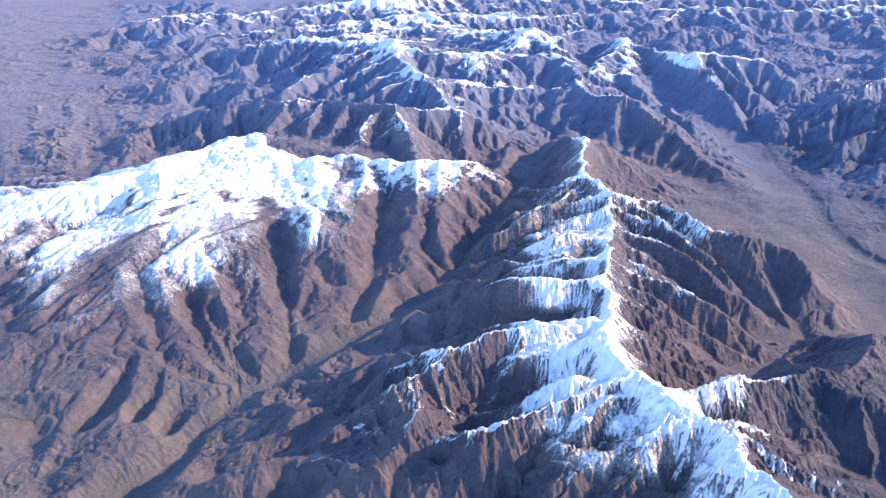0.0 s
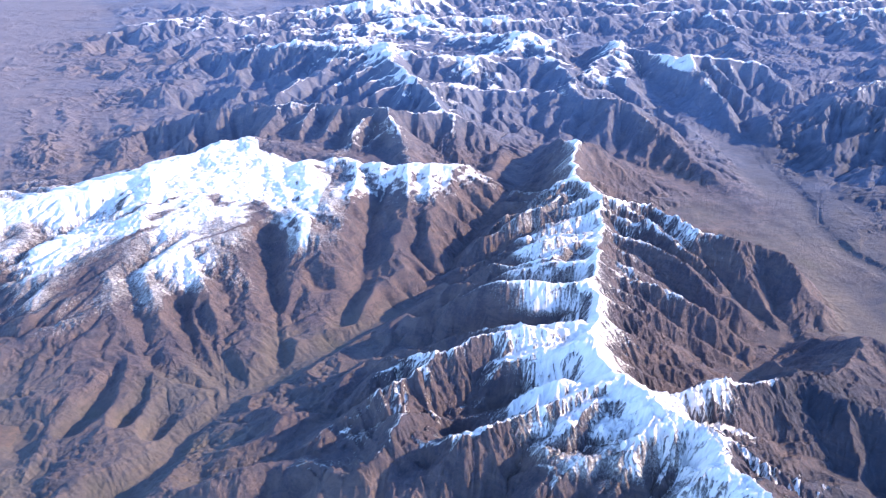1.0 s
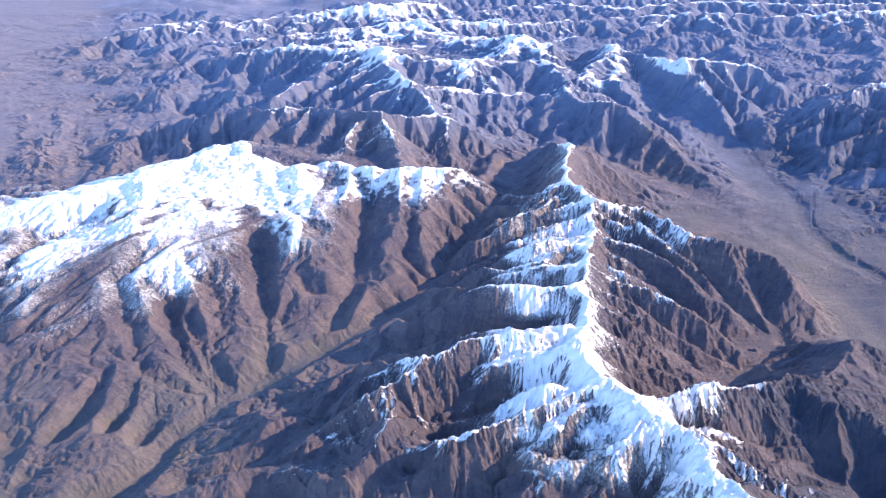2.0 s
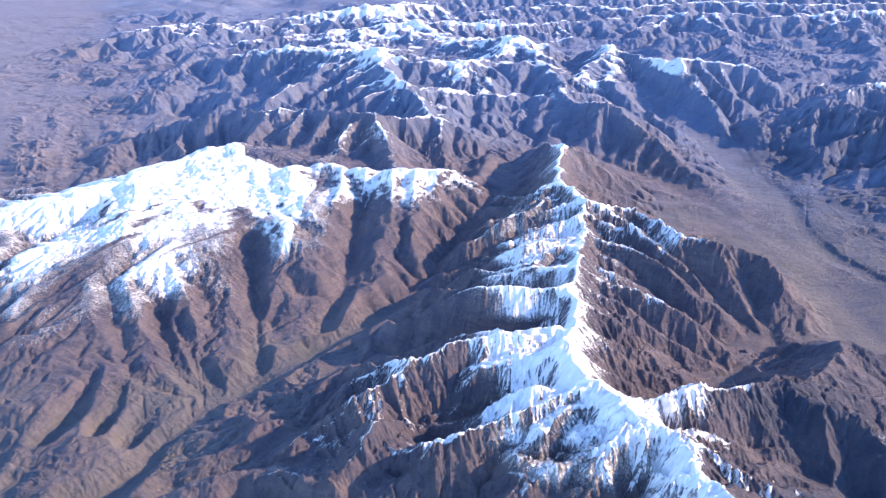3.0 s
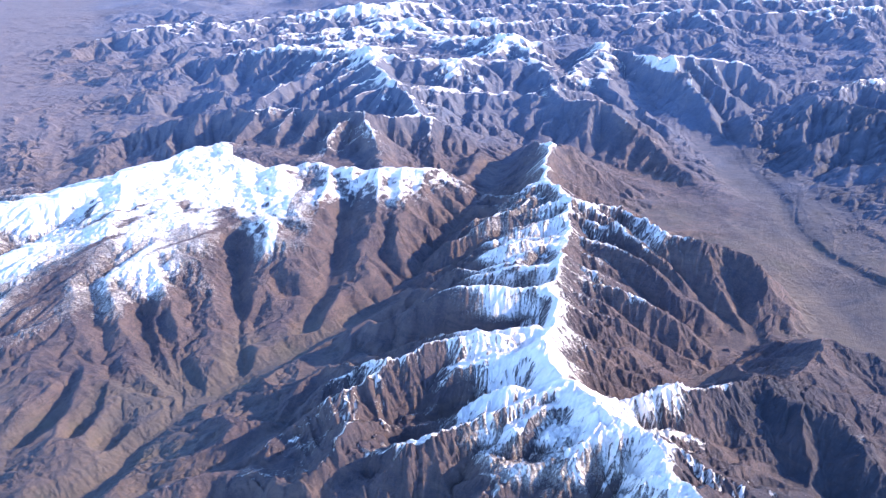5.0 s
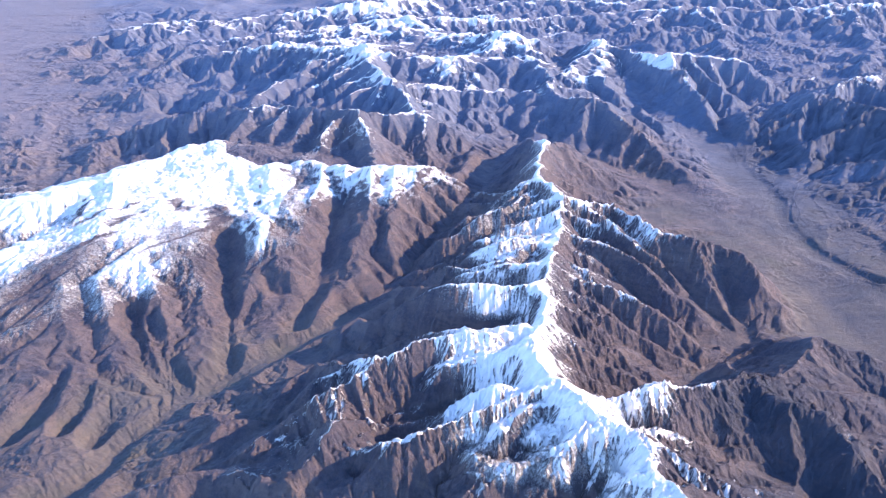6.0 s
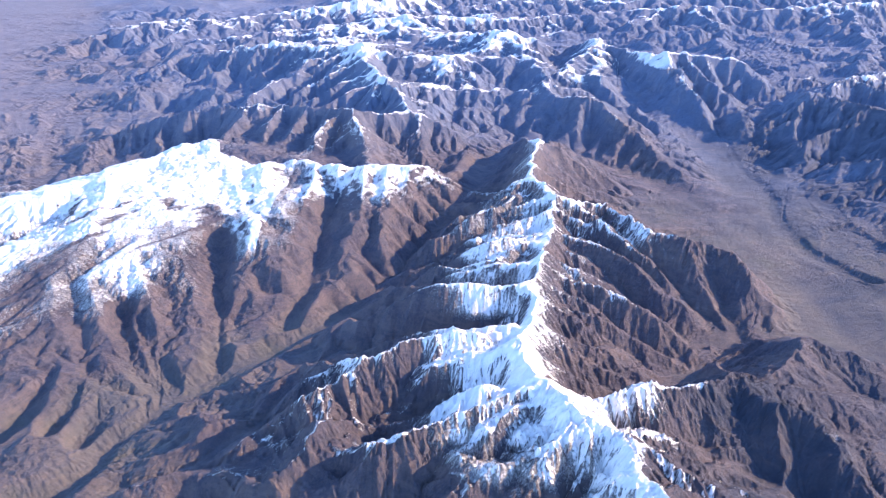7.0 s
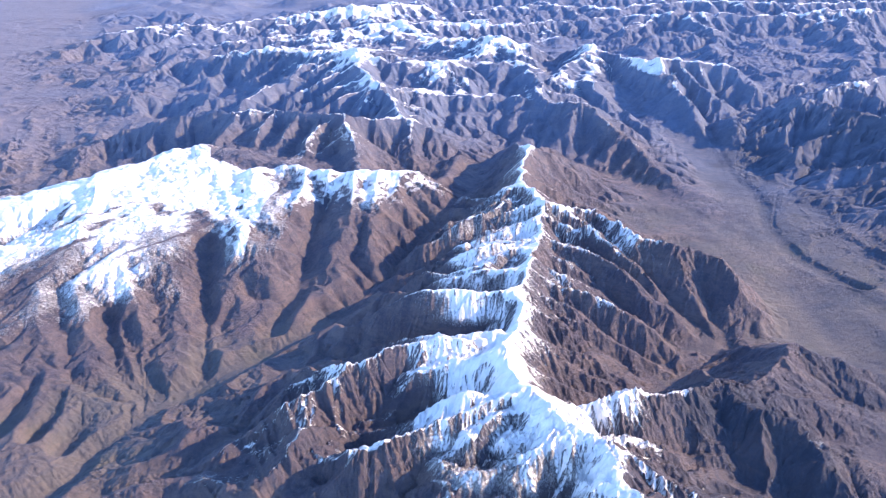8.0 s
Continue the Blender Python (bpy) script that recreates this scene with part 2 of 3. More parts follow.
# The high peaks in the middle
ridge("peaks", 84, (-241, 1069, 56.5), (-168, 1038, 57.5), (-120, 985, 62), (-74, 937, 74.3), (-52, 850, 64), (-18, 756, 62.7))
side_spurs(70, 85, 4)
ridge("peaks", 80, (-74, 937, 74.3), (-20, 910, 58), (40, 891, 62), (90, 980, 58), (132, 1080, 70.3), (150, 950, 58), (163, 830, 48), (164, 750, 43.6))
side_spurs(70, 85, 5)
ridge("peaks", 80, (40, 891, 62), (60, 820, 44), (85, 740, 28), (105, 690, 16))
side_spurs(70, 85, 6)
ridge("peaks", 70, (-18, 756, 62.7), (45, 800, 46), (110, 790, 42), (163, 770, 44))
side_spurs(70, 85, 7)
ridge("peaks", 75, (-120, 985, 62), (-150, 880, 46), (-190, 800, 34))
side_spurs(70, 85, 8)
ridge("peaks", 48, (-74, 937, 74.3), (-125, 905, 52), (-165, 870, 36))
side_spurs(30, 32, 125, 0.5)
ridge("peaks", 46, (-60, 880, 67), (-100, 850, 51), (-140, 820, 33))
side_spurs(30, 32, 126, 0.5)
ridge("peaks", 46, (-45, 820, 63), (-85, 790, 49), (-125, 765, 31))
side_spurs(28, 30, 127, 0.5)
ridge("peaks", 44, (-28, 780, 62), (-68, 748, 49), (-100, 725, 36))
side_spurs(26, 28, 128, 0.5)
# The range across the valley head
ridge("head", 78, (163, 830, 48), (220, 930, 52), (271, 1030, 64.8), (290, 950, 56), (306, 897, 60.6), (356, 918, 62.9), (412, 888, 55.7), (418, 869, 45.4), (436, 800, 18))
side_spurs(66, 80, 9)
ridge("head", 75, (306, 897, 60.6), (302, 820, 36), (312, 740, 9))
side_spurs(66, 80, 10)
ridge("head", 70, (271, 1030, 64.8), (245, 880, 44), (250, 790, 24))
side_spurs(66, 80, 11)
ridge("head", 62, (163, 830, 48), (164, 750, 43.6), (193, 720, 48), (226, 644, 28), (249, 555, 7.8))
ridge("head", 60, (356, 918, 62.9), (365, 840, 40), (378, 770, 14))
# The hazy mountain over the outer valley
ridge("outer", 90, (319, 672, 3), (370, 702, 22), (435, 739, 44.6), (500, 790, 52), (620, 850, 50), (800, 900, 40))
side_spurs(75, 85, 12)
ridge("outer", 170, (435, 739, 44.6), (470, 650, 46), (480, 560, 44), (470, 480, 39), (460, 400, 33), (455, 320, 27), (455, 240, 20), right=120)
side_spurs(75, 85, 13)
ridge("outer", 60, (470, 480, 39), (405, 490, 20), (345, 510, 3))
ridge("outer", 60, (460, 400, 33), (390, 405, 15), (330, 400, 1))
ridge("outer", 60, (455, 320, 27), (385, 335, 13), (325, 345, 0))
ridge("outer", 70, (480, 560, 44), (405, 582, 21), (352, 600, 5))
side_spurs(75, 85, 14)
ridge("outer", 70, (470, 650, 46), (415, 662, 27), (360, 660, 7))
side_spurs(75, 85, 15)
ridge("outer", 90, (500, 790, 52), (540, 680, 34), (560, 580, 14))
side_spurs(75, 85, 16)
# Far ranges
ridge("far_snowy", 90, (-620, 1220, 8), (-561, 1200, 15.3), (-465, 1126, 23), (-330, 1090, 40), (-241, 1069, 56.5))
side_spurs(80, 85, 17)
ridge("far_snowy", 110, (-620, 1310, 10), (-560, 1290, 22), (-461, 1280, 31), (-300, 1300, 42), (-190, 1310, 51), (-25, 1330, 70), (100, 1350, 58), (250, 1400, 55))
side_spurs(80, 85, 18)
ridge("far_snowy", 80, (-190, 1310, 51), (-170, 1180, 48), (-168, 1038, 57.5))
side_spurs(80, 85, 19)
ridge("far_snowy", 90, (-25, 1330, 70), (40, 1200, 52), (132, 1080, 70.3))
side_spurs(80, 85, 20)
ridge("far_crest", 120, (-800, 1400, 4), (-708, 1410, 17.5), (-600, 1430, 42), (-511, 1440, 53.6), (-400, 1460, 52), (-280, 1500, 60), (-140, 1530, 78), (0, 1620, 72))
side_spurs(95, 100, 21)
ridge("far_right", 130, (250, 1400, 55), (380, 1440, 58), (523, 1440, 67.4), (660, 1420, 60), (836, 1440, 69.6), (1000, 1450, 60))
side_spurs(90, 100, 22)
ridge("far_right", 100, (420, 1230, 46), (520, 1240, 48), (601, 1150, 36.7), (625, 1070, 12))
side_spurs(90, 100, 23)
ridge("far_right", 100, (523, 1440, 67.4), (520, 1240, 48), (470, 1080, 30), (440, 980, 16))
side_spurs(90, 100, 24)
ridge("far_right", 100, (836, 1440, 69.6), (780, 1280, 50), (730, 1150, 34), (680, 1020, 18))
side_spurs(90, 100, 25)

# Streams: the width of the valley, how steep its banks are, and places along the bed
STREAMS = [
    (26, 0.5, [(60, 500, 19), (34, 455, 15), (5, 392, 9), (-12, 362, 5), (-40, 333, 2.5), (-68, 304, 1), (-95, 280, 0), (-108, 252, -2), (-116, 229, -4), (-135, 200, -6)]),
    (40, 0.10, [(262, 880, 14), (319, 675, 1.5), (298, 513, -0.7), (279, 425, -3), (270, 383, -4), (262, 320, -5)]),
    (24, 0.5, [(44.9, 243.9, 32), (25.6, 243.6, 26), (11.1, 239.6, 21), (-3.3, 236.7, 17.5), (-14.7, 230.3, 15.5), (-30, 218.3, 7)]),
    (24, 0.3, [(60, 500, 19), (80, 600, 18.5), (109, 677, 18.8), (128, 730, 26)]),
    (30, 0.15, [(109, 677, 18.8), (170, 640, 14), (225, 560, 5), (262, 480, 0), (279, 425, -3)]),
]
ridge("far_right", 120, (60, 1640, 50), (250, 1700, 62), (450, 1660, 58), (650, 1710, 66), (900, 1680, 60), (1250, 1720, 62))
side_spurs(100, 110, 31)
ridge("far_right", 140, (-150, 1850, 52), (150, 1930, 64), (500, 1900, 60), (850, 1950, 66), (1400, 1930, 60))
side_spurs(120, 120, 32)

# ravines in the western slopes, between the spurs of the long ridge and below the side spur
STREAMS += [
    (20, 0.62, [(-33.2, 516.2, 40), (-37.9, 488.2, 32), (-44.2, 454.6, 23), (-44.8, 418.5, 15.5), (-44.5, 390, 9), (-47.2, 368, 5), (-50.2, 342.7, 2.5)]),
    (12, 0.45, [(-113.6, 426.8, 25), (-108.5, 410.4, 22), (-101.4, 381.7, 18), (-92, 350.2, 12), (-85.4, 326, 6.5), (-76.3, 307, 2)]),
    (9, 0.4, [(-142.8, 344.1, 14), (-131.9, 323.2, 10), (-120.4, 302.7, 5.5), (-105.7, 287.7, 2), (-96, 280.1, 0)]),
    (9, 0.4, [(-130.9, 340.7, 14), (-118, 318.8, 9), (-107.1, 298.4, 3), (-96.6, 284.9, 0.5)]),
    (10, 0.4, [(-159.9, 297.2, 11), (-158.2, 278.3, 7.5), (-159.6, 264.9, 3), (-166.7, 252.1, -1)]),
    (8, 0.4, [(-142.8, 303.1, 10.5), (-139.7, 282.8, 8), (-137.5, 266.8, 5), (-141.3, 256.3, 1)]),
    (8, 0.4, [(-131.3, 294.2, 9.5), (-126.2, 277.1, 6), (-122.9, 262.9, 1), (-125, 250.7, -2)]),
    (16, 0.4, [(88, 391, 36), (60, 388, 29), (38, 383, 20), (15, 375, 10)]),
    (15, 0.42, [(76, 335, 34), (50, 335, 27), (25, 338, 17), (0, 339, 8)]),
    (19, 0.42, [(72, 303, 34), (50, 304, 27), (25, 308, 17), (0, 312, 8)]),
    (16, 0.7, [(160.7, 246.2, 25), (159.6, 234.7, 17), (161.4, 224.2, 8), (162.4, 211.9, 1)]),
    (14, 0.7, [(174.5, 230.2, 24), (176.2, 222.8, 15), (177.2, 215.4, 7), (175.8, 205.3, 2)]),
    (18, 0.6, [(197.7, 375.7, 25), (199.5, 360.2, 14), (201.2, 337.4, 4.5), (198.4, 324.1, 1)]),
    (20, 0.6, [(124.4, 382.6, 37), (131.8, 370.9, 30), (142.1, 356.5, 23), (158.9, 338, 12), (172.3, 315.1, 3.5)]),
    (20, 0.45, [(44.7, 241.2, 34), (25.6, 239.7, 29), (11.3, 235.8, 24), (-3, 233.6, 20), (-14.4, 227.9, 17.5), (-29.8, 217.3, 8)]),
]

STREAMS += [
    (18, 0.6, [(-20.8, 284.9, 17), (-30.5, 275.4, 10), (-40.5, 258.9, 8), (-51, 240.2, 6), (-62.9, 227.9, 4), (-74.4, 224.8, 0), (-92.3, 219.6, -4)]),
    (9, 0.3, [(344.8, 760.1, 6), (319.4, 634.5, 0.5), (308.4, 537.6, -2.5), (289.9, 473.1, -4.5), (292.7, 432.7, -6), (310.4, 396.8, -7)]),
]
FLOOR = np.array([(-95, 280, 0), (5, 392, 9), (-40, 333, 3), (45, 470, 17), (109, 677, 18), (194, 312, -3), (280, 425, -3), (298, 513, -1), (319, 675, 1), (420, 300, 4), (480, 420, 8), (-355, 720, 0),
                  (-465, 1050, 4), (-172, 247, -1), (-115, 229, -4), (150, 900, 22), (-50, 1150, 22), (480, 1000, 8), (60, 160, 8), (-700, 1500, 2), (200, 250, 8)], float)


def lattice(ix, iy, seed):
    """A hash of whole numbers, 0 to 1."""
    h = ix.astype(np.int32).view(np.uint32) * np.uint32(374761393) + iy.astype(np.int32).view(np.uint32) * np.uint32(668265263)
    h += np.uint32(seed * 974711 & 0xFFFFFFFF)
    h = (h ^ (h >> np.uint32(13))) * np.uint32(1274126177)
    return ((h ^ (h >> np.uint32(16))) & np.uint32(0xFFFF)).astype(np.float32) * np.float32(1 / 65535.0)


def value_noise(x, y, seed):
    ix, iy = np.floor(x), np.floor(y)
    fx, fy = x - ix, y - iy
    fx, fy = fx * fx * (3 - 2 * fx), fy * fy * (3 - 2 * fy)
    a, b = lattice(ix, iy, seed), lattice(ix + 1, iy, seed)
    c, d = lattice(ix, iy + 1, seed), lattice(ix + 1, iy + 1, seed)
    return (a + (b - a) * fx) * (1 - fy) + (c + (d - c) * fx) * fy - 0.5


def fractal(x, y, size, octaves, seed, gain=0.5):
    total, amp = 0.0, 1.0
    for k in range(octaves):
        total = total + amp * value_noise(x / size + 17.3 * k, y / size - 9.1 * k, seed + k)
        size, amp = size * 0.5, amp * gain
    return total


def folded(x, y, size, octaves, seed):
    """Noise with sharp crests, 0 to 1."""
    total, amp, norm = 0.0, 1.0, 0.0
    for k in range(octaves):
        total = total + amp * (1 - 2 * np.abs(value_noise(x / size + 5.7 * k, y / size + 3.1 * k, seed + k))) ** 2
        norm, size, amp = norm + amp, size * 0.5, amp * 0.5
    return total / norm


def valley_floor(x, y):
    top = np.zeros_like(x)
    weight = np.zeros_like(x)
    for fx, fy, fz in FLOOR:
        w = 1.0 / ((x - fx) ** 2 + (y - fy) ** 2 + 900.0)
        w = w * w
        top += w * np.float32(fz)
        weight += w
    return top / weight


GROUP_OF = np.array([0] + [r[0] for r in RIDGES])


def broad_land(x, y):
    """Height without gullies, and the number of the mountain that stands there."""
    sway = 1.8 + 17 * np.clip((y - 560) / 400, 0, 1)
    wx = x + sway * fractal(x, y, 40, 3, 11)
    wy = y + sway * fractal(x, y, 40, 3, 23)
    base = valley_floor(x, y)
    lift = np.zeros_like(x)
    soft = np.zeros_like(x)
    owner = np.zeros(x.shape, np.int16)
    sharp = 1.6
    for number, (group, widths, steeps, pts) in enumerate(RIDGES, 1):
        width = max(widths)
        for (ax, ay, az), (bx, by, bz) in zip(pts[:-1], pts[1:]):
            near = (wx > min(ax, bx) - width) & (wx < max(ax, bx) + width) & (wy > min(ay, by) - width) & (wy < max(ay, by) + width)
            if not near.any():
                continue
            px, py = wx[near], wy[near]
            dx, dy = bx - ax, by - ay
            k = np.clip(((px - ax) * dx + (py - ay) * dy) / (dx * dx + dy * dy), 0, 1)
            d = np.hypot(px - ax - k * dx, py - ay - k * dy)
            on_right = (px - ax) * dy - (py - ay) * dx > 0
            reach, fall = np.where(on_right, widths[1], widths[0]), np.where(on_right, steeps[1], steeps[0])
            h = (az + k * (bz - az) - base[near]) * np.clip(1 - d / reach, 0, 1) ** fall
            old = lift[near]
            who = owner[near]
            who[h > old + 0.01] = number
            owner[near] = who
            # a soft greatest value, so that valleys and crests meet without creases
            gap = np.clip(1 - np.abs(h - old) / sharp, 0, 1)
            lift[near] = np.maximum(h, old) + gap * gap * sharp * 0.15
    return base, lift, owner


def small_relief(x, y, lift):
    """Unnamed hills and mountains between and beyond the drawn crests; next to none on the western plain."""
    plain = np.clip((x + 0.43 * y + 60) / 160, 0, 1)
    beyond = np.clip((y - 600) / 300, 0, 1)
    wx, wy = x + 25 * fractal(x, y, 90, 2, 61), y + 25 * fractal(x, y, 90, 2, 67)
    far = plain * beyond * np.clip(46 * folded(wx, wy, 170, 4, 41) ** 1.5 - 7, 0, None) * np.clip(1.1 - lift / 45, 0.2, 1)
    outer = np.clip((x - 160) / 80, 0, 1) * (1 - beyond)
    hills = (8 - 1.5 * outer) * folded(wx, wy, 42, 4, 53) ** 1.3 * np.clip(1.1 - lift / 22, 0, 1) * (1 - 0.5 * beyond)
    return far + hills * np.clip((x + 0.43 * y + 260) / 160, 0.6, 1)


def along_streams(x, y, h):
    """Cut the beds of the streams."""
    wx = x + 4 * fractal(x, y, 26, 3, 91)
    wy = y + 4 * fractal(x, y, 26, 3, 97)
    for width, steep, bed in STREAMS:
        for (ax, ay, az), (bx, by, bz) in zip(bed[:-1], bed[1:]):
            near = (wx > min(ax, bx) - width) & (wx < max(ax, bx) + width) & (wy > min(ay, by) - width) & (wy < max(ay, by) + width)
            if not near.any():
                continue
            px, py = wx[near], wy[near]
            dx, dy = bx - ax, by - ay
            k = np.clip(((px - ax) * dx + (py - ay) * dy) / (dx * dx + dy * dy), 0, 1)
            d = np.hypot(px - ax - k * dx, py - ay - k * dy)
            bank = az + k * (bz - az) + steep * np.clip(d - 1.5, 0, None) ** 1.15
            blend = np.clip((width - d) / (0.5 * width), 0, 1)
            h[near] += blend * (np.minimum(h[near], bank) - h[near])
    return h


def gullies(x, y, gx, gy, size, seed):
    """Stripes that run downhill, blended from cell to cell, with their slope."""
    norm = np.hypot(gx, gy) + 1e-4
    ux, uy = gy / norm, -gx / norm
    px, py = x / size, y / size
    ix, iy = np.floor(px), np.floor(py)
    total = np.zeros_like(x)
    sx = np.zeros_like(x)
    weight = np.zeros_like(x)
    for i in (-1, 0, 1):
        for j in (-1, 0, 1):
            cx, cy = ix + i, iy + j
            qx = px - cx - 0.15 - 0.7 * lattice(cx, cy, seed)
            qy = py - cy - 0.15 - 0.7 * lattice(cx, cy, seed + 7)
            w = np.exp(-2.2 * (qx * qx + qy * qy))
            phase = 6.2832 * (0.7 + 0.6 * lattice(cx, cy, seed + 3)) * (qx * ux + qy * uy)
            total += w * np.cos(phase)
            sx -= w * np.sin(phase)
            weight += w
    total, sx = total / weight, sx / weight
    # sharper ribs, rounder furrows
    total = 0.4 * total + 0.6 * (1 - 2 * np.sqrt(np.clip(0.5 - 0.5 * total, 0, 1)))
    return total, sx * ux * 6.2832 / size, sx * uy * 6.2832 / size


class Sheet:
    """A grid of ground points, fanned out so that it is finest where the land is nearest to the flight line."""

    def __init__(self, us, ys, apex=-80.0, middle=22.0, fan=1.0):
        self.u = us.astype(np.float32)[None, :]
        self.y1 = ys.astype(np.float32)[:, None]
        self.fan = fan
        self.reach = (self.y1 - apex) * fan + 1.0 - fan
        self.x = middle + self.u * self.reach
        self.y = np.repeat(self.y1, len(us), 1)

    def slope(self, h):
        du = np.gradient(h, self.u[0], axis=1)
        dy = np.gradient(h, self.y1[:, 0], axis=0)
        gx = du / self.reach
        return gx, dy - self.fan * self.u * gx

    def normals(self, h):
        gx, gy = self.slope(h)
        n = np.stack([-gx, -gy, np.ones_like(gx)], -1)
        return (n / np.linalg.norm(n, axis=-1, keepdims=True)).reshape(-1, 3).astype(np.float32)

    def points(self, h):
        return np.stack([self.x, self.y, h], -1).reshape(-1, 3).astype(np.float32)


NEIGHBOURS = [(-1, -1), (-1, 0), (-1, 1), (0, -1), (0, 1), (1, -1), (1, 0), (1, 1)]


def filled(h):
    """The land with its hollows filled, so that water runs off everywhere."""
    rows, cols = h.shape
    flat = h.ravel().tolist()
    low = min(flat)
    level = [None] * len(flat)
    bins = [[] for _ in range(int((max(flat) - low) * 50) + 400)]
    for i in range(rows):
        for j in ((0, cols - 1) if 0 < i < rows - 1 else range(cols)):
            n = i * cols + j
            level[n] = flat[n]
            bins[int((flat[n] - low) * 50)].append(n)
    steps = [a * cols + b for a, b in NEIGHBOURS]
    total = len(flat)
    for heap in bins:
        for n in heap:
            z = level[n] + 0.004
            for step in steps:
                m = n + step
                if 0 <= m < total and level[m] is None:
                    w = flat[m]
                    if w < z:
                        w = z
                    level[m] = w
                    bins[int((w - low) * 50)].append(m)
    return np.array(level).reshape(rows, cols)


def eroded(sheet, target, soft, rounds=22, cut=0.17, hold=0.16, steepest=0.95):
    """Let running water carve the land: it deepens by the water that it carries and its slope, while the ranges are pushed up to their height."""
    x, y = sheet.x.astype(float), sheet.y.astype(float)
    rows, cols = target.shape
    cell = (sheet.reach * (sheet.u[0, 1] - sheet.u[0, 0])).astype(float) * np.gradient(sheet.y1[:, 0].astype(float))[:, None] + 0 * x
    index = np.arange(rows * cols).reshape(rows, cols)
    dist = {}
    for a, b in NEIGHBOURS:
        dist[a, b] = np.hypot(np.roll(x, (-a, -b), (0, 1)) - x, np.roll(y, (-a, -b), (0, 1)) - y)
    h = target.astype(float)
    # a stream begins only where enough ground drains into it; the facets between stay plain
    spring = 26.0 * (1 + np.clip((y - 420) / 500, 0, 1.2)) ** 2
    for k in range(rounds):
        if k % 6 == 0:
            h = filled(h)
        best = np.full((rows, cols), 1e-5)
        to = index.copy()
        span = np.ones((rows, cols))
        for (a, b), d in dist.items():
            fall = (h - np.roll(h, (-a, -b), (0, 1))) / d
            better = fall > best
            best[better] = fall[better]
            to[better] = np.roll(index, (-a, -b), (0, 1))[better]
            span[better] = d[better]
        for edge in (np.s_[0, :], np.s_[-1, :], np.s_[:, 0], np.s_[:, -1]):
            to[edge] = index[edge]
        to, span = to.ravel(), span.ravel()
        # how many steps each place is from its outlet
        depth = (to != index.ravel()).astype(np.int64)
        jump = to.copy()
        for _ in range(14):
            depth = depth + depth[jump]
            jump = jump[jump]
        order = np.argsort(depth, kind="stable")
        bounds = np.searchsorted(depth[order], np.arange(depth.max() + 2))
        levels = [order[p:q] for p, q in zip(bounds[:-1], bounds[1:])]
        water = cell.ravel().copy()
        for some in levels[:0:-1]:
            np.add.at(water, to[some], water[some])
        flat = h.ravel() + hold * (target.ravel() - h.ravel())
        power = cut * soft.ravel() * np.sqrt(np.clip(water - spring.ravel(), 0, 6000.0)) / span
        for some in levels[1:]:
            down = flat[to[some]]
            new_h = (flat[some] + power[some] * down) / (1 + power[some])
            flat[some] = np.minimum(new_h, down + steepest * span[some])
        h = flat.reshape(rows, cols)
        # slopes creep, which rounds the smallest ribs away
        h[1:-1, 1:-1] += 0.04 * (h[2:, 1:-1] + h[:-2, 1:-1] + h[1:-1, 2:] + h[1:-1, :-2] - 4 * h[1:-1, 1:-1])
    return h.astype(np.float32)


def resampled(h, rows, cols):
    """The same sheet in finer steps, smoothly."""
    def along(v, n):
        t = np.linspace(0, v.shape[0] - 1, n)
        i = np.clip(t.astype(int), 0, v.shape[0] - 2)
        f = (t - i)[:, None].astype(np.float32)
        p = [v[np.clip(i + o, 0, v.shape[0] - 1)] for o in (-1, 0, 1, 2)]
        return p[1] + 0.5 * f * (p[2] - p[0] + f * (2 * p[0] - 5 * p[1] + 4 * p[2] - p[3] + f * (3 * (p[1] - p[2]) + p[3] - p[0])))
    return along(along(h, rows).T, cols).T.copy()


def rough_land(sheet):
    """The ranges with the unnamed hills between them and the stream beds, before water has carved them."""
    x, y = sheet.x, sheet.y
    base, lift, owner = broad_land(x, y)
    far = np.clip((y - 560) / 300, 0, 1)
    h = base + lift + small_relief(x, y, lift) + 1.6 * fractal(x, y, 60, 5, 77, 0.6)
    slope = np.clip(np.hypot(*sheet.slope(h)) / 0.3, 0, 1)
    h = h + slope * (3.2 + 13 * np.clip((y - 520) / 200, 0, 1)) * fractal(x, y, 30 + 14 * far, 4, 131, 0.55)
    for size, amp in ((21.0, 1.3), (11.0, 0.8)):
        gx, gy = sheet.slope(h)
        grow = 1 + np.clip((y - 450) / 450, 0, 1.2)
        g, _, _ = gullies(x / grow, y / grow, gx, gy, size, int(400 + size))
        h = h + amp * grow * np.clip(np.hypot(gx, gy) / 0.5, 0, 1) * np.clip(lift / 16, 0.2, 1) * np.where(GROUP_OF[owner] == 3, 0.5, 1.0) * (1 - 0.4 * snowfields(x, y, h)) * (1 - 0.8 * rounded_tops(x, y, h)) * g
    front = np.clip((x + 80) / 15, 0, 1) * np.clip((52 - x) / 15, 0, 1) * np.clip((y - 395) / 20, 0, 1) * np.clip((530 - y) / 20, 0, 1)
    return along_streams(x, y, h), 1 - 0.5 * front - 0.45 * np.maximum(plateau(x, y, h), rounded_tops(x, y, h)) - 0.4 * plateau(x, y, h) - 0.35 * snowfields(x, y, h) - 0.4 * np.clip((x - 118) / 15, 0, 1) * np.clip((300 - y) / 20, 0, 1), owner


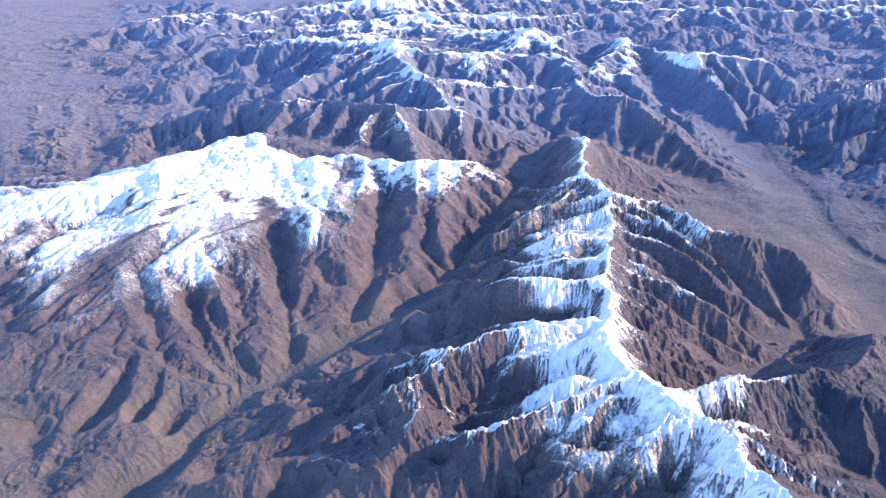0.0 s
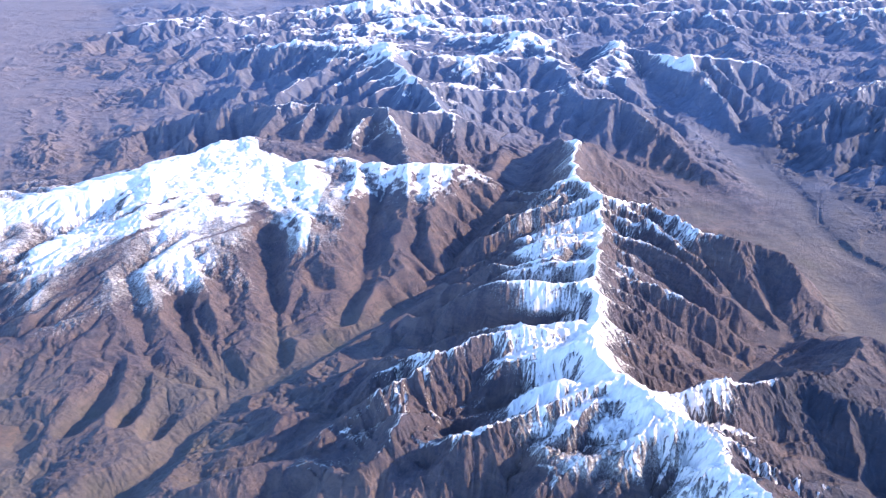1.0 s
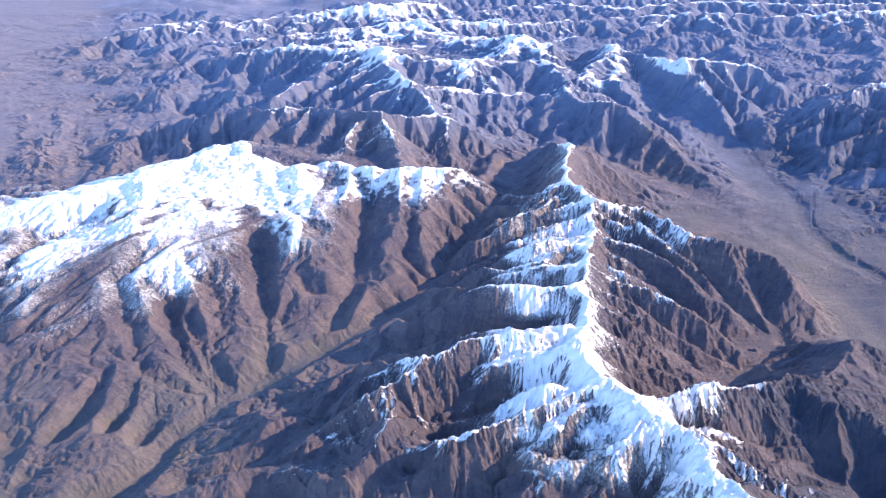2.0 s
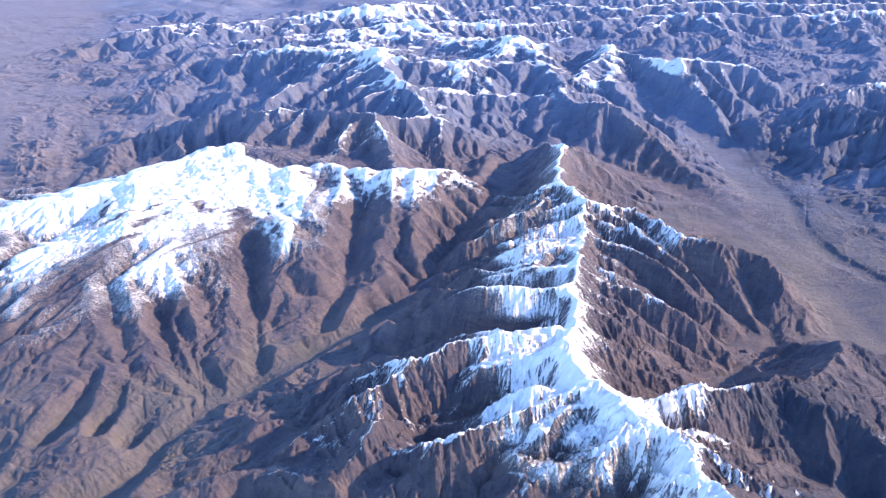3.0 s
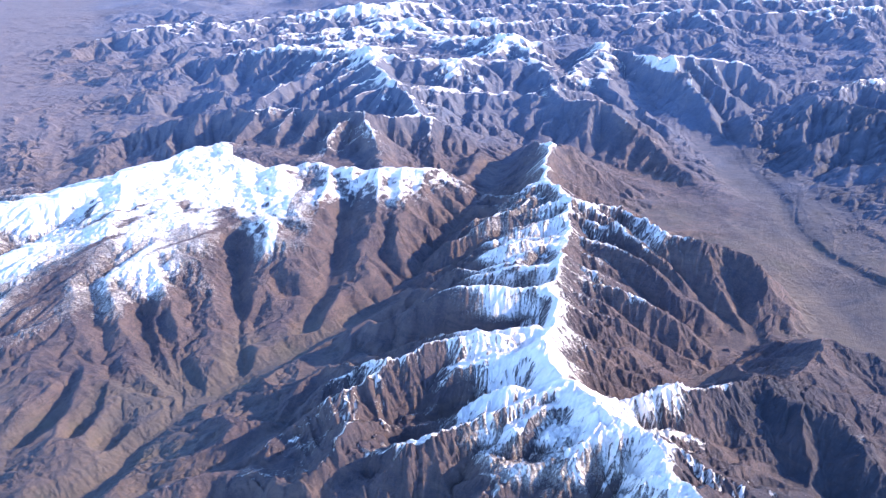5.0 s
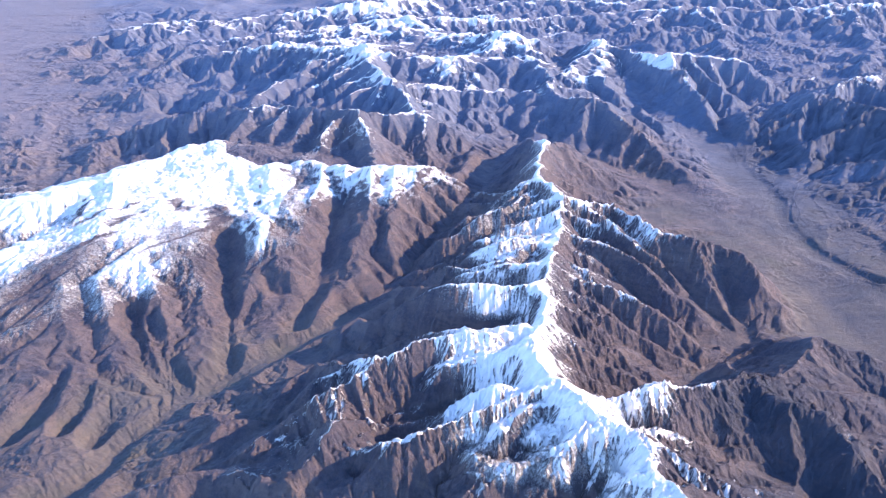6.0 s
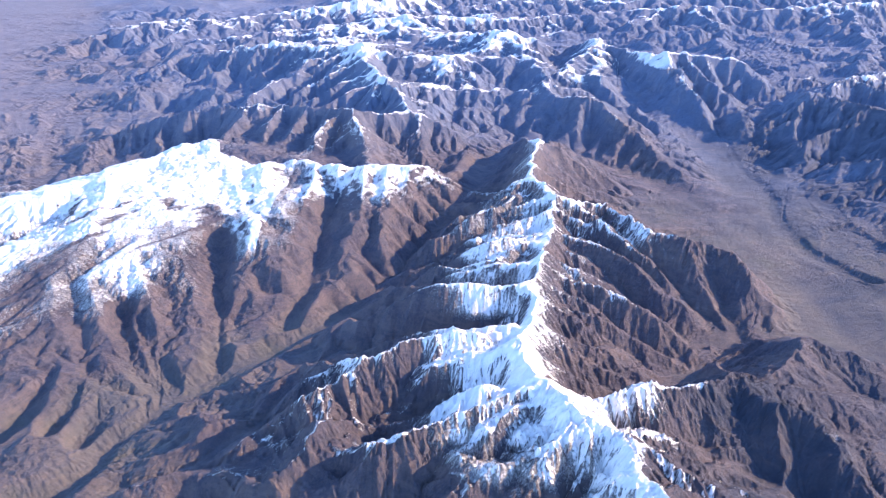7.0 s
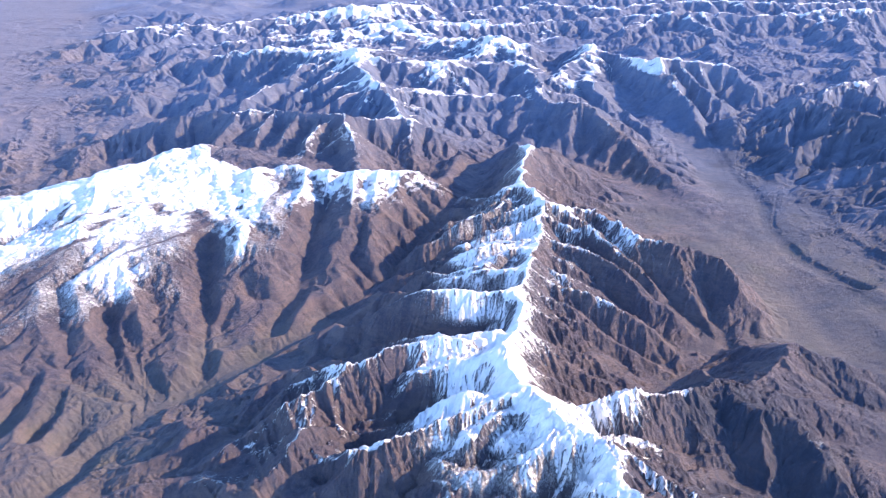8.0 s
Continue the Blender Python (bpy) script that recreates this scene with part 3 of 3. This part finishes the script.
def crests_kept(sheet, h):
    """Bring the worn land back to its height along the main crests."""
    x, y = sheet.x, sheet.y
    push, weight = np.zeros_like(h), np.full_like(h, 0.35)
    rows = sheet.y1[:, 0]
    for line in CRESTS:
        for (ax, ay, az), (bx, by, bz) in zip(line[:-1], line[1:]):
            steps = max(1, int(math.hypot(bx - ax, by - ay) / (5 + 0.012 * ay)))
            for k in range(steps):
                t = (k + 0.5) / steps
                px, py, pz = ax + t * (bx - ax), ay + t * (by - ay), az + t * (bz - az)
                size = 5 + 0.012 * py
                i, j = np.searchsorted(rows, py - 3 * size), np.searchsorted(rows, py + 3 * size)
                if j - i < 2:
                    continue
                mid = (i + j) // 2
                a, b = np.searchsorted(x[mid], px - 3.3 * size), np.searchsorted(x[mid], px + 3.3 * size)
                if b - a < 2:
                    continue
                box = np.s_[i:j, a:b]
                d2 = (x[box] - px) ** 2 + (y[box] - py) ** 2
                w = np.exp(-d2 / (2 * size * size))
                here = h[box][d2 < (0.7 * size) ** 2]
                if here.size:
                    push[box] += w * (pz - np.percentile(here, 80))
                    weight[box] += w
    return h + np.clip(push / weight, -8, 18)


def levelled(sheet, h):
    """Valley floors filled with even gravel and silt."""
    even = h.copy()
    for _ in range(14):
        wide_h = np.pad(even, 1, mode="edge")
        even = (wide_h[1:-1, 1:-1] * 2 + wide_h[:-2, 1:-1] + wide_h[2:, 1:-1] + wide_h[1:-1, :-2] + wide_h[1:-1, 2:]) / 6
    gx, gy = sheet.slope(even)
    flat = np.clip((16 - even) / 6, 0, 1) * np.clip((0.30 - np.hypot(gx, gy)) / 0.12, 0, 1) * np.clip((sheet.x - 60) / 40, 0, 1) * np.clip((325 - sheet.x) / 25, 0, 1)
    return h + 0.85 * flat * (even - h)


def snowfields(x, y, h):
    """1 on the high snowy side of the long ridge, where ice has left smooth hollows."""
    return np.clip((h - 26) / 8, 0, 1) * np.clip(x / 20, 0, 1) * np.clip((112 - x) / 12, 0, 1) * np.clip((440 - y) / 40, 0, 1) * np.clip((y - 205) / 20, 0, 1)


def plateau(x, y, h):
    """1 on the broad snowy plateau, which is hard to wear down."""
    return np.clip((h - 24 + 0.03 * (x + 200)) / 6, 0, 1) * np.clip((-75 - x) / 25, 0, 1) * np.clip((y - 385) / 25, 0, 1) * np.clip((600 - y) / 30, 0, 1)


def rounded_tops(x, y, h):
    """1 on the whole snowy top, plateau and eastern rim alike, which ice has worn smooth."""
    return np.clip((h - 27 + 0.02 * np.minimum(x + 100, 0)) / 6, 0, 1) * np.clip((52 - x) / 12, 0, 1) * np.clip((y - 395) / 25, 0, 1) * np.clip((620 - y) / 20, 0, 1)


def crest_x(y):
    """Where the crest of the long ridge runs."""
    return np.interp(y, (150, 170, 187, 205, 214, 234, 247, 260, 290, 321, 349, 393, 417, 439, 475, 553), (118, 111, 105.5, 104, 89, 81, 73, 74, 83, 82, 94, 106, 110, 115, 106, 117)).astype(np.float32)


def cirques(x, y):
    """Hollows that ice has bitten into the shaded side of the long ridge, between its arms, right under the crest."""
    west = crest_x(y) + 2.5 * fractal(x, y, 14, 3, 861) - x
    between = np.full_like(x, 99.0)
    for arm in (183, 207, 234, 260, 284, 321, 349, 378, 393, 417, 439, 470):
        between = np.minimum(between, np.abs(y + 0.22 * np.clip(west, 0, 60) - arm))
    return (3.0 + 3.5 * np.clip((y - 215) / 25, 0, 1)) * np.clip((between - 1.5) / 8, 0, 1) * np.exp(-((west - 13) / 8) ** 2) * np.clip((500 - y) / 30, 0, 1)


def whole_pieces(owner):
    """Give stray bits of one spur to the spur round them, so that each is one piece."""
    rows, cols = owner.shape
    label = np.arange(rows * cols, dtype=np.int64).reshape(rows, cols)
    pairs = [(np.s_[1:, :], np.s_[:-1, :]), (np.s_[:, 1:], np.s_[:, :-1])]
    same = [owner[a] == owner[b] for a, b in pairs]
    for _ in range(4000):
        before = label.copy()
        for (a, b), eq in zip(pairs, same):
            low = np.where(eq, np.minimum(label[a], label[b]), -1)
            label[a] = np.where(eq, low, label[a])
            label[b] = np.where(eq, low, label[b])
        label = label.ravel()[label]
        if (label == before).all():
            break
    names, count = np.unique(label, return_counts=True)
    whose = owner.ravel()[names]
    keep = np.zeros(rows * cols, bool)
    for number in np.unique(whose):
        mine = names[whose == number]
        sizes = count[whose == number]
        keep[mine[sizes.argmax()]] = True
        if number == 0:
            keep[mine[sizes > 400]] = True
    out = np.where(keep[label], owner, -1)
    for _ in range(600):
        hole = out < 0
        if not hole.any():
            break
        for here, there in pairs:
            for a, b in ((here, there), (there, here)):
                out[a] = np.where(out[a] < 0, out[b], out[a])
    return out


def shaped(sheet, h, owner, octaves):
    """Height, kinds of cover, painted haze and shade, and mountain number over a sheet."""
    x, y = sheet.x, sheet.y
    h = h + 3.6 * rounded_tops(x, y, h) * fractal(x, y, 17, 5, 151, 0.62)
    h = h - cirques(x, y)
    gx, gy = sheet.slope(h)
    steep, east = np.hypot(gx, gy), gx
    smooth = np.maximum(snowfields(x, y, h), np.clip((h - 36) / 5, 0, 1) * np.clip((x - 78) / 12, 0, 1) * np.clip((235 - y) / 15, 0, 1))
    uneven = np.clip(0.85 + 1.3 * fractal(x, y, 55, 3, 211), 0.25, 1.6)
    rough = np.clip(np.hypot(gx, gy) / 0.5, 0.0, 1.0) * uneven
    size, amp, ribs = 8.0, 0.85, 0.0
    # bold ribs on the long ridge, boldest on its near wall; softer folds on the western slopes
    bold = 1 + 0.3 * np.clip(x / 30, 0, 1) * np.clip((460 - y) / 40, 0, 1) + 0.5 * np.clip((228 - y) / 20, 0, 1) * np.clip((x + 10) / 30, 0, 1) * np.clip((112 - x) / 15, 0, 1)
    bold = bold - 0.35 * np.clip((x - 110) / 12, 0, 1) * np.clip((y - 270) / 20, 0, 1) * np.clip((410 - y) / 20, 0, 1) - 0.5 * np.clip((x - 122) / 15, 0, 1) * np.clip((300 - y) / 30, 0, 1) + 0.2 * np.clip((y - 560) / 150, 0, 1) - 0.15 * np.clip(-x / 40, 0, 1) * np.clip((560 - y) / 60, 0, 1)
    # long straight ribs down the near walls
    across, down = 0.92 * x + 0.39 * y, 0.92 * y - 0.39 * x
    wall = np.clip((226 - y) / 16, 0, 1) * np.clip((x + 20) / 30, 0, 1) * np.clip((106 - x) / 12, 0, 1) * np.clip((40 - h) / 6, 0, 1)
    arm = np.clip((262 - y) / 12, 0, 1) * np.clip((y - 205) / 10, 0, 1) * np.clip((x + 45) / 15, 0, 1) * np.clip((42 - x) / 15, 0, 1) * np.clip((37 - h) / 5, 0, 1)
    h = h + 5.0 * arm * (folded(across, 0.12 * down, 11, 2, 251) - 0.5)
    h = h + 7.0 * wall * (folded(across, 0.1 * down, 14, 2, 231) - 0.5)
    for k in range(octaves):
        grow = 1 + 0.7 * np.clip((y - 400) / 500, 0, 1)
        g, ax, ay = gullies((x + 3 * k) / grow, y / grow, gx, gy, size, 101 + 13 * k)
        strength = amp * bold * rough * grow * np.clip(h / 30, 0.45, 1) * (1 - 0.3 * smooth) * (1 - 0.65 * rounded_tops(x, y, h))
        h = h + strength * g
        ribs = ribs + g * (0.35, 0.6, 1.0, 1.0)[k] * np.clip(rough, 0, 1)
        gx, gy = gx + 0.8 * strength * ax / grow, gy + 0.8 * strength * ay / grow
        size, amp = size * 0.5, amp * 0.68
    h = h + (0.55 * fractal(x, y, 6, 3, 301, 0.6) + 0.6 * fractal(x, y, 2.2, 2, 311, 0.7)) * (0.3 + rough) * np.clip(bold, 0.5, 1.2) * (1 - 0.55 * smooth) * (1 - 0.45 * np.clip((x - 108) / 12, 0, 1) * np.clip((430 - y) / 40, 0, 1))
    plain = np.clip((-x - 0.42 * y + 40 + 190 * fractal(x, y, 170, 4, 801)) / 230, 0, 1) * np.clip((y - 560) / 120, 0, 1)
    # haze painted as a blue tint that grows with distance
    haze_tint = np.clip((y - 480 + 1.4 * np.clip(x - 225, 0, 150) + 160 * fractal(x, y, 120, 4, 811)) / 260, 0, 1) * (1 - 0.5 * plain)
    haze_tint = haze_tint * (1 - 0.2 * np.clip((14 - h) / 8, 0, 1) * np.clip((900 - y) / 200, 0, 1) * np.clip((350 - x) / 60, 0, 1))
    soil = 0.85 * np.clip((9 - h + 6 * fractal(x, y, 40, 3, 821)) / 8, 0, 1) * (1 - plain) * np.where(x < 60, 1 - haze_tint, 1.0)
    # the shade on the side spur's faces, put into its rock colour
    shade_and_fields = np.clip((x - 125) / 25, 0, 1) * np.clip((275 - y) / 25, 0, 1)
    shade_and_fields = np.maximum(shade_and_fields, np.clip((x - 205) / 25, 0, 1) * np.clip((335 - y) / 25, 0, 1))
    # dark scrub and fields beyond the outer river, and the outer mountain's shade painted in
    shade_and_fields = np.maximum(shade_and_fields, 0.85 * np.clip((x - 268 - 0.12 * (y - 480) + 30 * fractal(x, y, 40, 3, 841)) / 22, 0, 1) * np.clip((760 - y) / 80, 0, 1))
    shade_and_fields = shade_and_fields * np.clip(0.85 + 1.2 * fractal(x, y, 30, 3, 831), 0, 1)
    layers = {"snow": snow_cover(sheet, h, GROUP_OF[owner], ribs, steep, east), "haze_tint": haze_tint, "plain": plain, "soil": soil, "shade_and_fields": shade_and_fields}
    return h.astype(np.float32), layers


def snow_cover(sheet, h, owner, ribs, steep, gx):
    """1 where snow lies, 0 where the ground is bare: by height, side and mountain."""
    x, y = sheet.x, sheet.y
    wander = fractal(x, y, 40, 6, 501, 0.6)
    line = np.full_like(x, 52.0)
    own = lambda name: owner == GROUPS.index(name)
    west = np.where(x < -80, 28.5 + (x + 80) * 0.04 + np.minimum(x + 200, 0) * 0.03, 35 + (x + 80) * 0.03)
    west = west - 1.2 * np.clip((x + 235) / 25, 0, 1) * np.clip((-105 - x) / 20, 0, 1)
    line[own("plateau")] = west[own("plateau")]
    # on the long ridge snow reaches lower on the shaded side than on the sunny one
    shade = np.clip(0.5 + gx / 0.5, 0, 1)
    long_line = 27.5 - 4.5 * shade + np.clip((y - 365) / 60, 0, 1) * 9 + 7 * np.clip((x - 130) / 20, 0, 1) * np.clip((400 - y) / 30, 0, 1)
    long_line = long_line + 10 * np.clip((x - 172) / 12, 0, 1)
    long_line = long_line + 13 * np.clip((209 - y) / 12, 0, 1) * np.clip((80 - x) / 10, 0, 1)
    long_line = long_line + 4 * shade * np.clip((y - 285) / 30, 0, 1)
    long_line = long_line + 10 * np.clip((0.45 - shade) / 0.4, 0, 1) * np.clip((245 - y) / 25, 0, 1) + 5 * np.clip((0.45 - shade) / 0.4, 0, 1)
    long_line = long_line + 7 * np.clip((42 - x) / 30, 0, 1) * np.clip((y - 262) / 20, 0, 1)
    line[own("long")] = long_line[own("long")]
    line[own("side")] = (42 - 20 * np.clip((136 - x) / 10, 0, 1))[own("side")]
    line[own("hills")] = 24
    line[own("dark")] = 47
    line[own("peaks")] = 42
    line[own("head")] = 40
    line[own("far_snowy")] = 39
    line[own("far_crest")] = 41
    line[own("far_right")] = 52
    line[own("outer")] = 44
    line[own("ground")] = 70
    spread = np.where(own("plateau"), 13.0, np.where(y > 620, 13.0, 14.0))
    thin = own("long") | own("side")
    patchy = np.where(thin, 1.1 * np.clip(folded(x, y, 11, 5, 541) - 0.45, 0, 1) + 0.12 * fractal(x, y, 5, 4, 551, 0.7), 0.0)
    patchy = patchy - 1.3 * np.exp(-(((x - 136) / 10) ** 2 + ((y - 331) / 6) ** 2))
    patchy = patchy - 0.75 * np.exp(-(((x - 140) / 30) ** 2 + ((y - 422) / 24) ** 2))
    patchy = patchy - 2.0 * np.exp(-(((x - 139) / 11) ** 2 + ((y - 243) / 5) ** 2))
    patchy = patchy - 0.7 * np.clip((x - 34) / 15, 0, 1) * np.clip((98 - x) / 12, 0, 1) * np.clip((365 - y) / 25, 0, 1) * np.clip((y - 225) / 12, 0, 1)
    patchy = patchy - 0.8 * np.exp(-(((x - 106) / 16) ** 2 + ((y - 231) / 11) ** 2))
    patchy = patchy - 0.9 * np.exp(-((x - 97) ** 2 + (y - 197) ** 2) / 260) - 0.8 * np.exp(-(((x - 46) / 26) ** 2 + ((y - 243) / 13) ** 2))
    patchy = patchy + np.where(y > 620, 3.2 * np.clip(folded(x, y, 24, 5, 561) - 0.42, 0, 1), 0.0)
    cover = (0.5 - patchy + np.where(thin, 1.1 * np.clip(0.5 - steep, 0, 0.5) - 0.22, 0.0) + (h + (12 + 8 * (y > 620)) * wander - line) / spread - np.where(thin, 1.9, np.where(y > 620, 2.6, 1.6)) * np.clip(steep - np.where(y > 620, 0.38, np.where(y < 212, 0.42, np.where(thin, 0.5, 0.58))), 0, 1) - np.where(thin, 0.55, 0.22) * ribs - 2.7 * plateau(x, y, h) * np.clip(folded(0.3 * (0.74 * x + 0.67 * y), 0.74 * y - 0.67 * x, 17, 5, 531) - 0.5, 0, 1))
    # a dusting that lies on steep ground too, in the hollows of the long ridge and along its near crest
    dust = np.clip((h - 27) / 5, 0, 1) * np.clip((x - 28) / 15, 0, 1) * np.clip((crest_x(y) + 2 - x) / 8, 0, 1) * np.clip((580 - y) / 190, 0.0, 1) * (0.40 + 0.8 * fractal(x, y, 14, 3, 571, 0.5) - 0.35 * ribs)
    near = np.clip((x - 78) / 10, 0, 1) * np.clip((crest_x(y) + 3 - x) / 6, 0, 1) * np.clip((232 - y) / 10, 0, 1) * (0.50 + 1.6 * fractal(x, y, 14, 4, 581, 0.6) - 0.3 * ribs)
    cover = np.where(thin, np.maximum(cover, np.maximum(dust, near)), cover)
    return cover.clip(-0.8, np.where(thin, 1.0, np.where(y > 620, 0.84, 0.96))).astype(np.float32)


def mesh_of(name, verts, faces, normals, layers):
    used, index = np.unique(faces, return_inverse=True)
    faces = index.reshape(-1, 4)
    me = bpy.data.meshes.new(name)
    me.vertices.add(len(used))
    me.vertices.foreach_set("co", verts[used].ravel())
    me.loops.add(faces.size)
    me.loops.foreach_set("vertex_index", faces.ravel().astype(np.int32))
    me.polygons.add(len(faces))
    me.polygons.foreach_set("loop_start", np.arange(0, faces.size, 4, dtype=np.int32))
    me.polygons.foreach_set("use_smooth", np.ones(len(faces), bool))
    for key, values in layers.items():
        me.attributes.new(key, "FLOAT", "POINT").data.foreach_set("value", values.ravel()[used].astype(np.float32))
    me.update(calc_edges=True)
    me.normals_split_custom_set_from_vertices(normals[used])
    me.materials.append(LAND)
    return me


def quads(rows, cols):
    a = np.arange(rows * cols).reshape(rows, cols)
    return np.stack([a[:-1, :-1], a[:-1, 1:], a[1:, 1:], a[1:, :-1]], -1).reshape(-1, 4)


def fan(rows, cols):
    """A fan of near-square cells from the foot of the view out to far beyond the last range."""
    return Sheet(np.linspace(-0.74, 0.74, cols), -80.0 + 228.0 * (2150.0 / 228.0) ** np.linspace(0, 1, rows))


net = fan(900, 600)
land = fan(1320, 1040)
target, soft, owner = rough_land(net)
owner = whole_pieces(owner)
owner = owner[np.linspace(0, 899, 1320).round().astype(int)][:, np.linspace(0, 599, 1040).round().astype(int)]
worn = eroded(net, target, soft)
gentle = 0.52 * np.clip(-net.x / 30, 0, 1) * np.clip((580 - net.y) / 60, 0, 1) + 0.2 * np.clip((net.y - 560) / 150, 0, 1)
gentle = gentle + 0.3 * np.clip((net.x - 108) / 15, 0, 1) * np.clip((420 - net.y) / 30, 0, 1)
worn = levelled(net, crests_kept(net, crests_kept(net, worn + gentle * (target - worn))))
height, layers = shaped(land, resampled(worn, 1320, 1040), owner, 4)
snow = layers["snow"]
normals, verts = land.normals(height), land.points(height)
faces = quads(*height.shape)
face_owner = owner.ravel()[faces[:, 0]]
face_snow = snow.ravel()[faces].mean(1) > 0.5

THINGS = {
    "ground": ("ground", "dry brown valley floors and hazy desert plain", "ground"),
    "long": ("mountain_ridge", "long jagged brown mountain ridge with a snowy crest", "mountain"),
    "side": ("mountain_spur", "brown ribbed mountain spur with traces of snow", "mountain"),
    "plateau": ("snowy_mountain", "broad mountain plateau under bright snow with bare brown spurs", "mountain"),
    "hills": ("foothill", "low rolling brown foothills dusted with snow", "hill"),
    "dark": ("mountain_range", "dark rocky range behind the snowy plateau", "mountain"),
    "peaks": ("mountain_massif", "grey mountain massif with snowy pointed peaks", "mountain"),
    "head": ("mountain_chain", "blue-grey mountain chain with a snow-covered crest", "mountain"),
    "outer": ("mountain", "hazy bare mountain with thin snow streaks", "mountain"),
    "far_snowy": ("mountain_range", "distant rounded range with snow along its tops", "mountain"),
    "far_crest": ("mountain_range", "pale snowy range above the desert plain", "mountain"),
    "far_right": ("mountain_range", "distant hazy blue mountains with scattered white peaks", "mountain"),
}


def put_land(name, parent, mine, label="", category="", kind=""):
    """The bare ground of some faces as one mesh, and the snow on it as a part of it."""
    if not mine.any():
        return None
    white = faces[mine & face_snow]
    ob = new(name, mesh_of(name, verts, faces[mine], normals, layers))
    ob.parent = parent
    tagged(ob, label, category, kind=kind)
    if len(white) > 60:
        cover = new("snow_cover", mesh_of("snow_cover", verts + np.float32((0, 0, 0.08)), white, normals, layers))
        cover.parent = ob
        tagged(cover, "bright white patchy snow", kind="stuff")
    return ob


for number, group in enumerate(GROUPS):
    name, label, category = THINGS[group]
    thing = None
    for line in np.flatnonzero(GROUP_OF == number):
        if thing is None:
            thing = put_land(name, None, face_owner == line, label, category, "structure" if group == "ground" else "")
        else:
            put_land("spur", thing, face_owner == line)

# The land round about, out to the horizon
wide = Sheet(np.linspace(-4700, 4700, 401), np.linspace(-2000, 4700, 301), middle=0.0, fan=0.0)
wide_target, _, wide_owner = rough_land(wide)
wide_height, wide_layers = shaped(wide, wide_target, wide_owner, 0)
edge = np.minimum(np.minimum(wide.y - 148, 2070 - wide.y), 0.74 * (wide.y + 80) - np.abs(wide.x - 22))
wide_height = wide_height - np.where(edge > 40, 60.0, np.where(edge > 0, 5.0, 0.0)).astype(np.float32)
around = new("ground", mesh_of("ground", wide.points(wide_height), quads(*wide_height.shape), wide.normals(wide_height), wide_layers))
tagged(around, "mountain country reaching to the horizon", "ground", kind="structure")
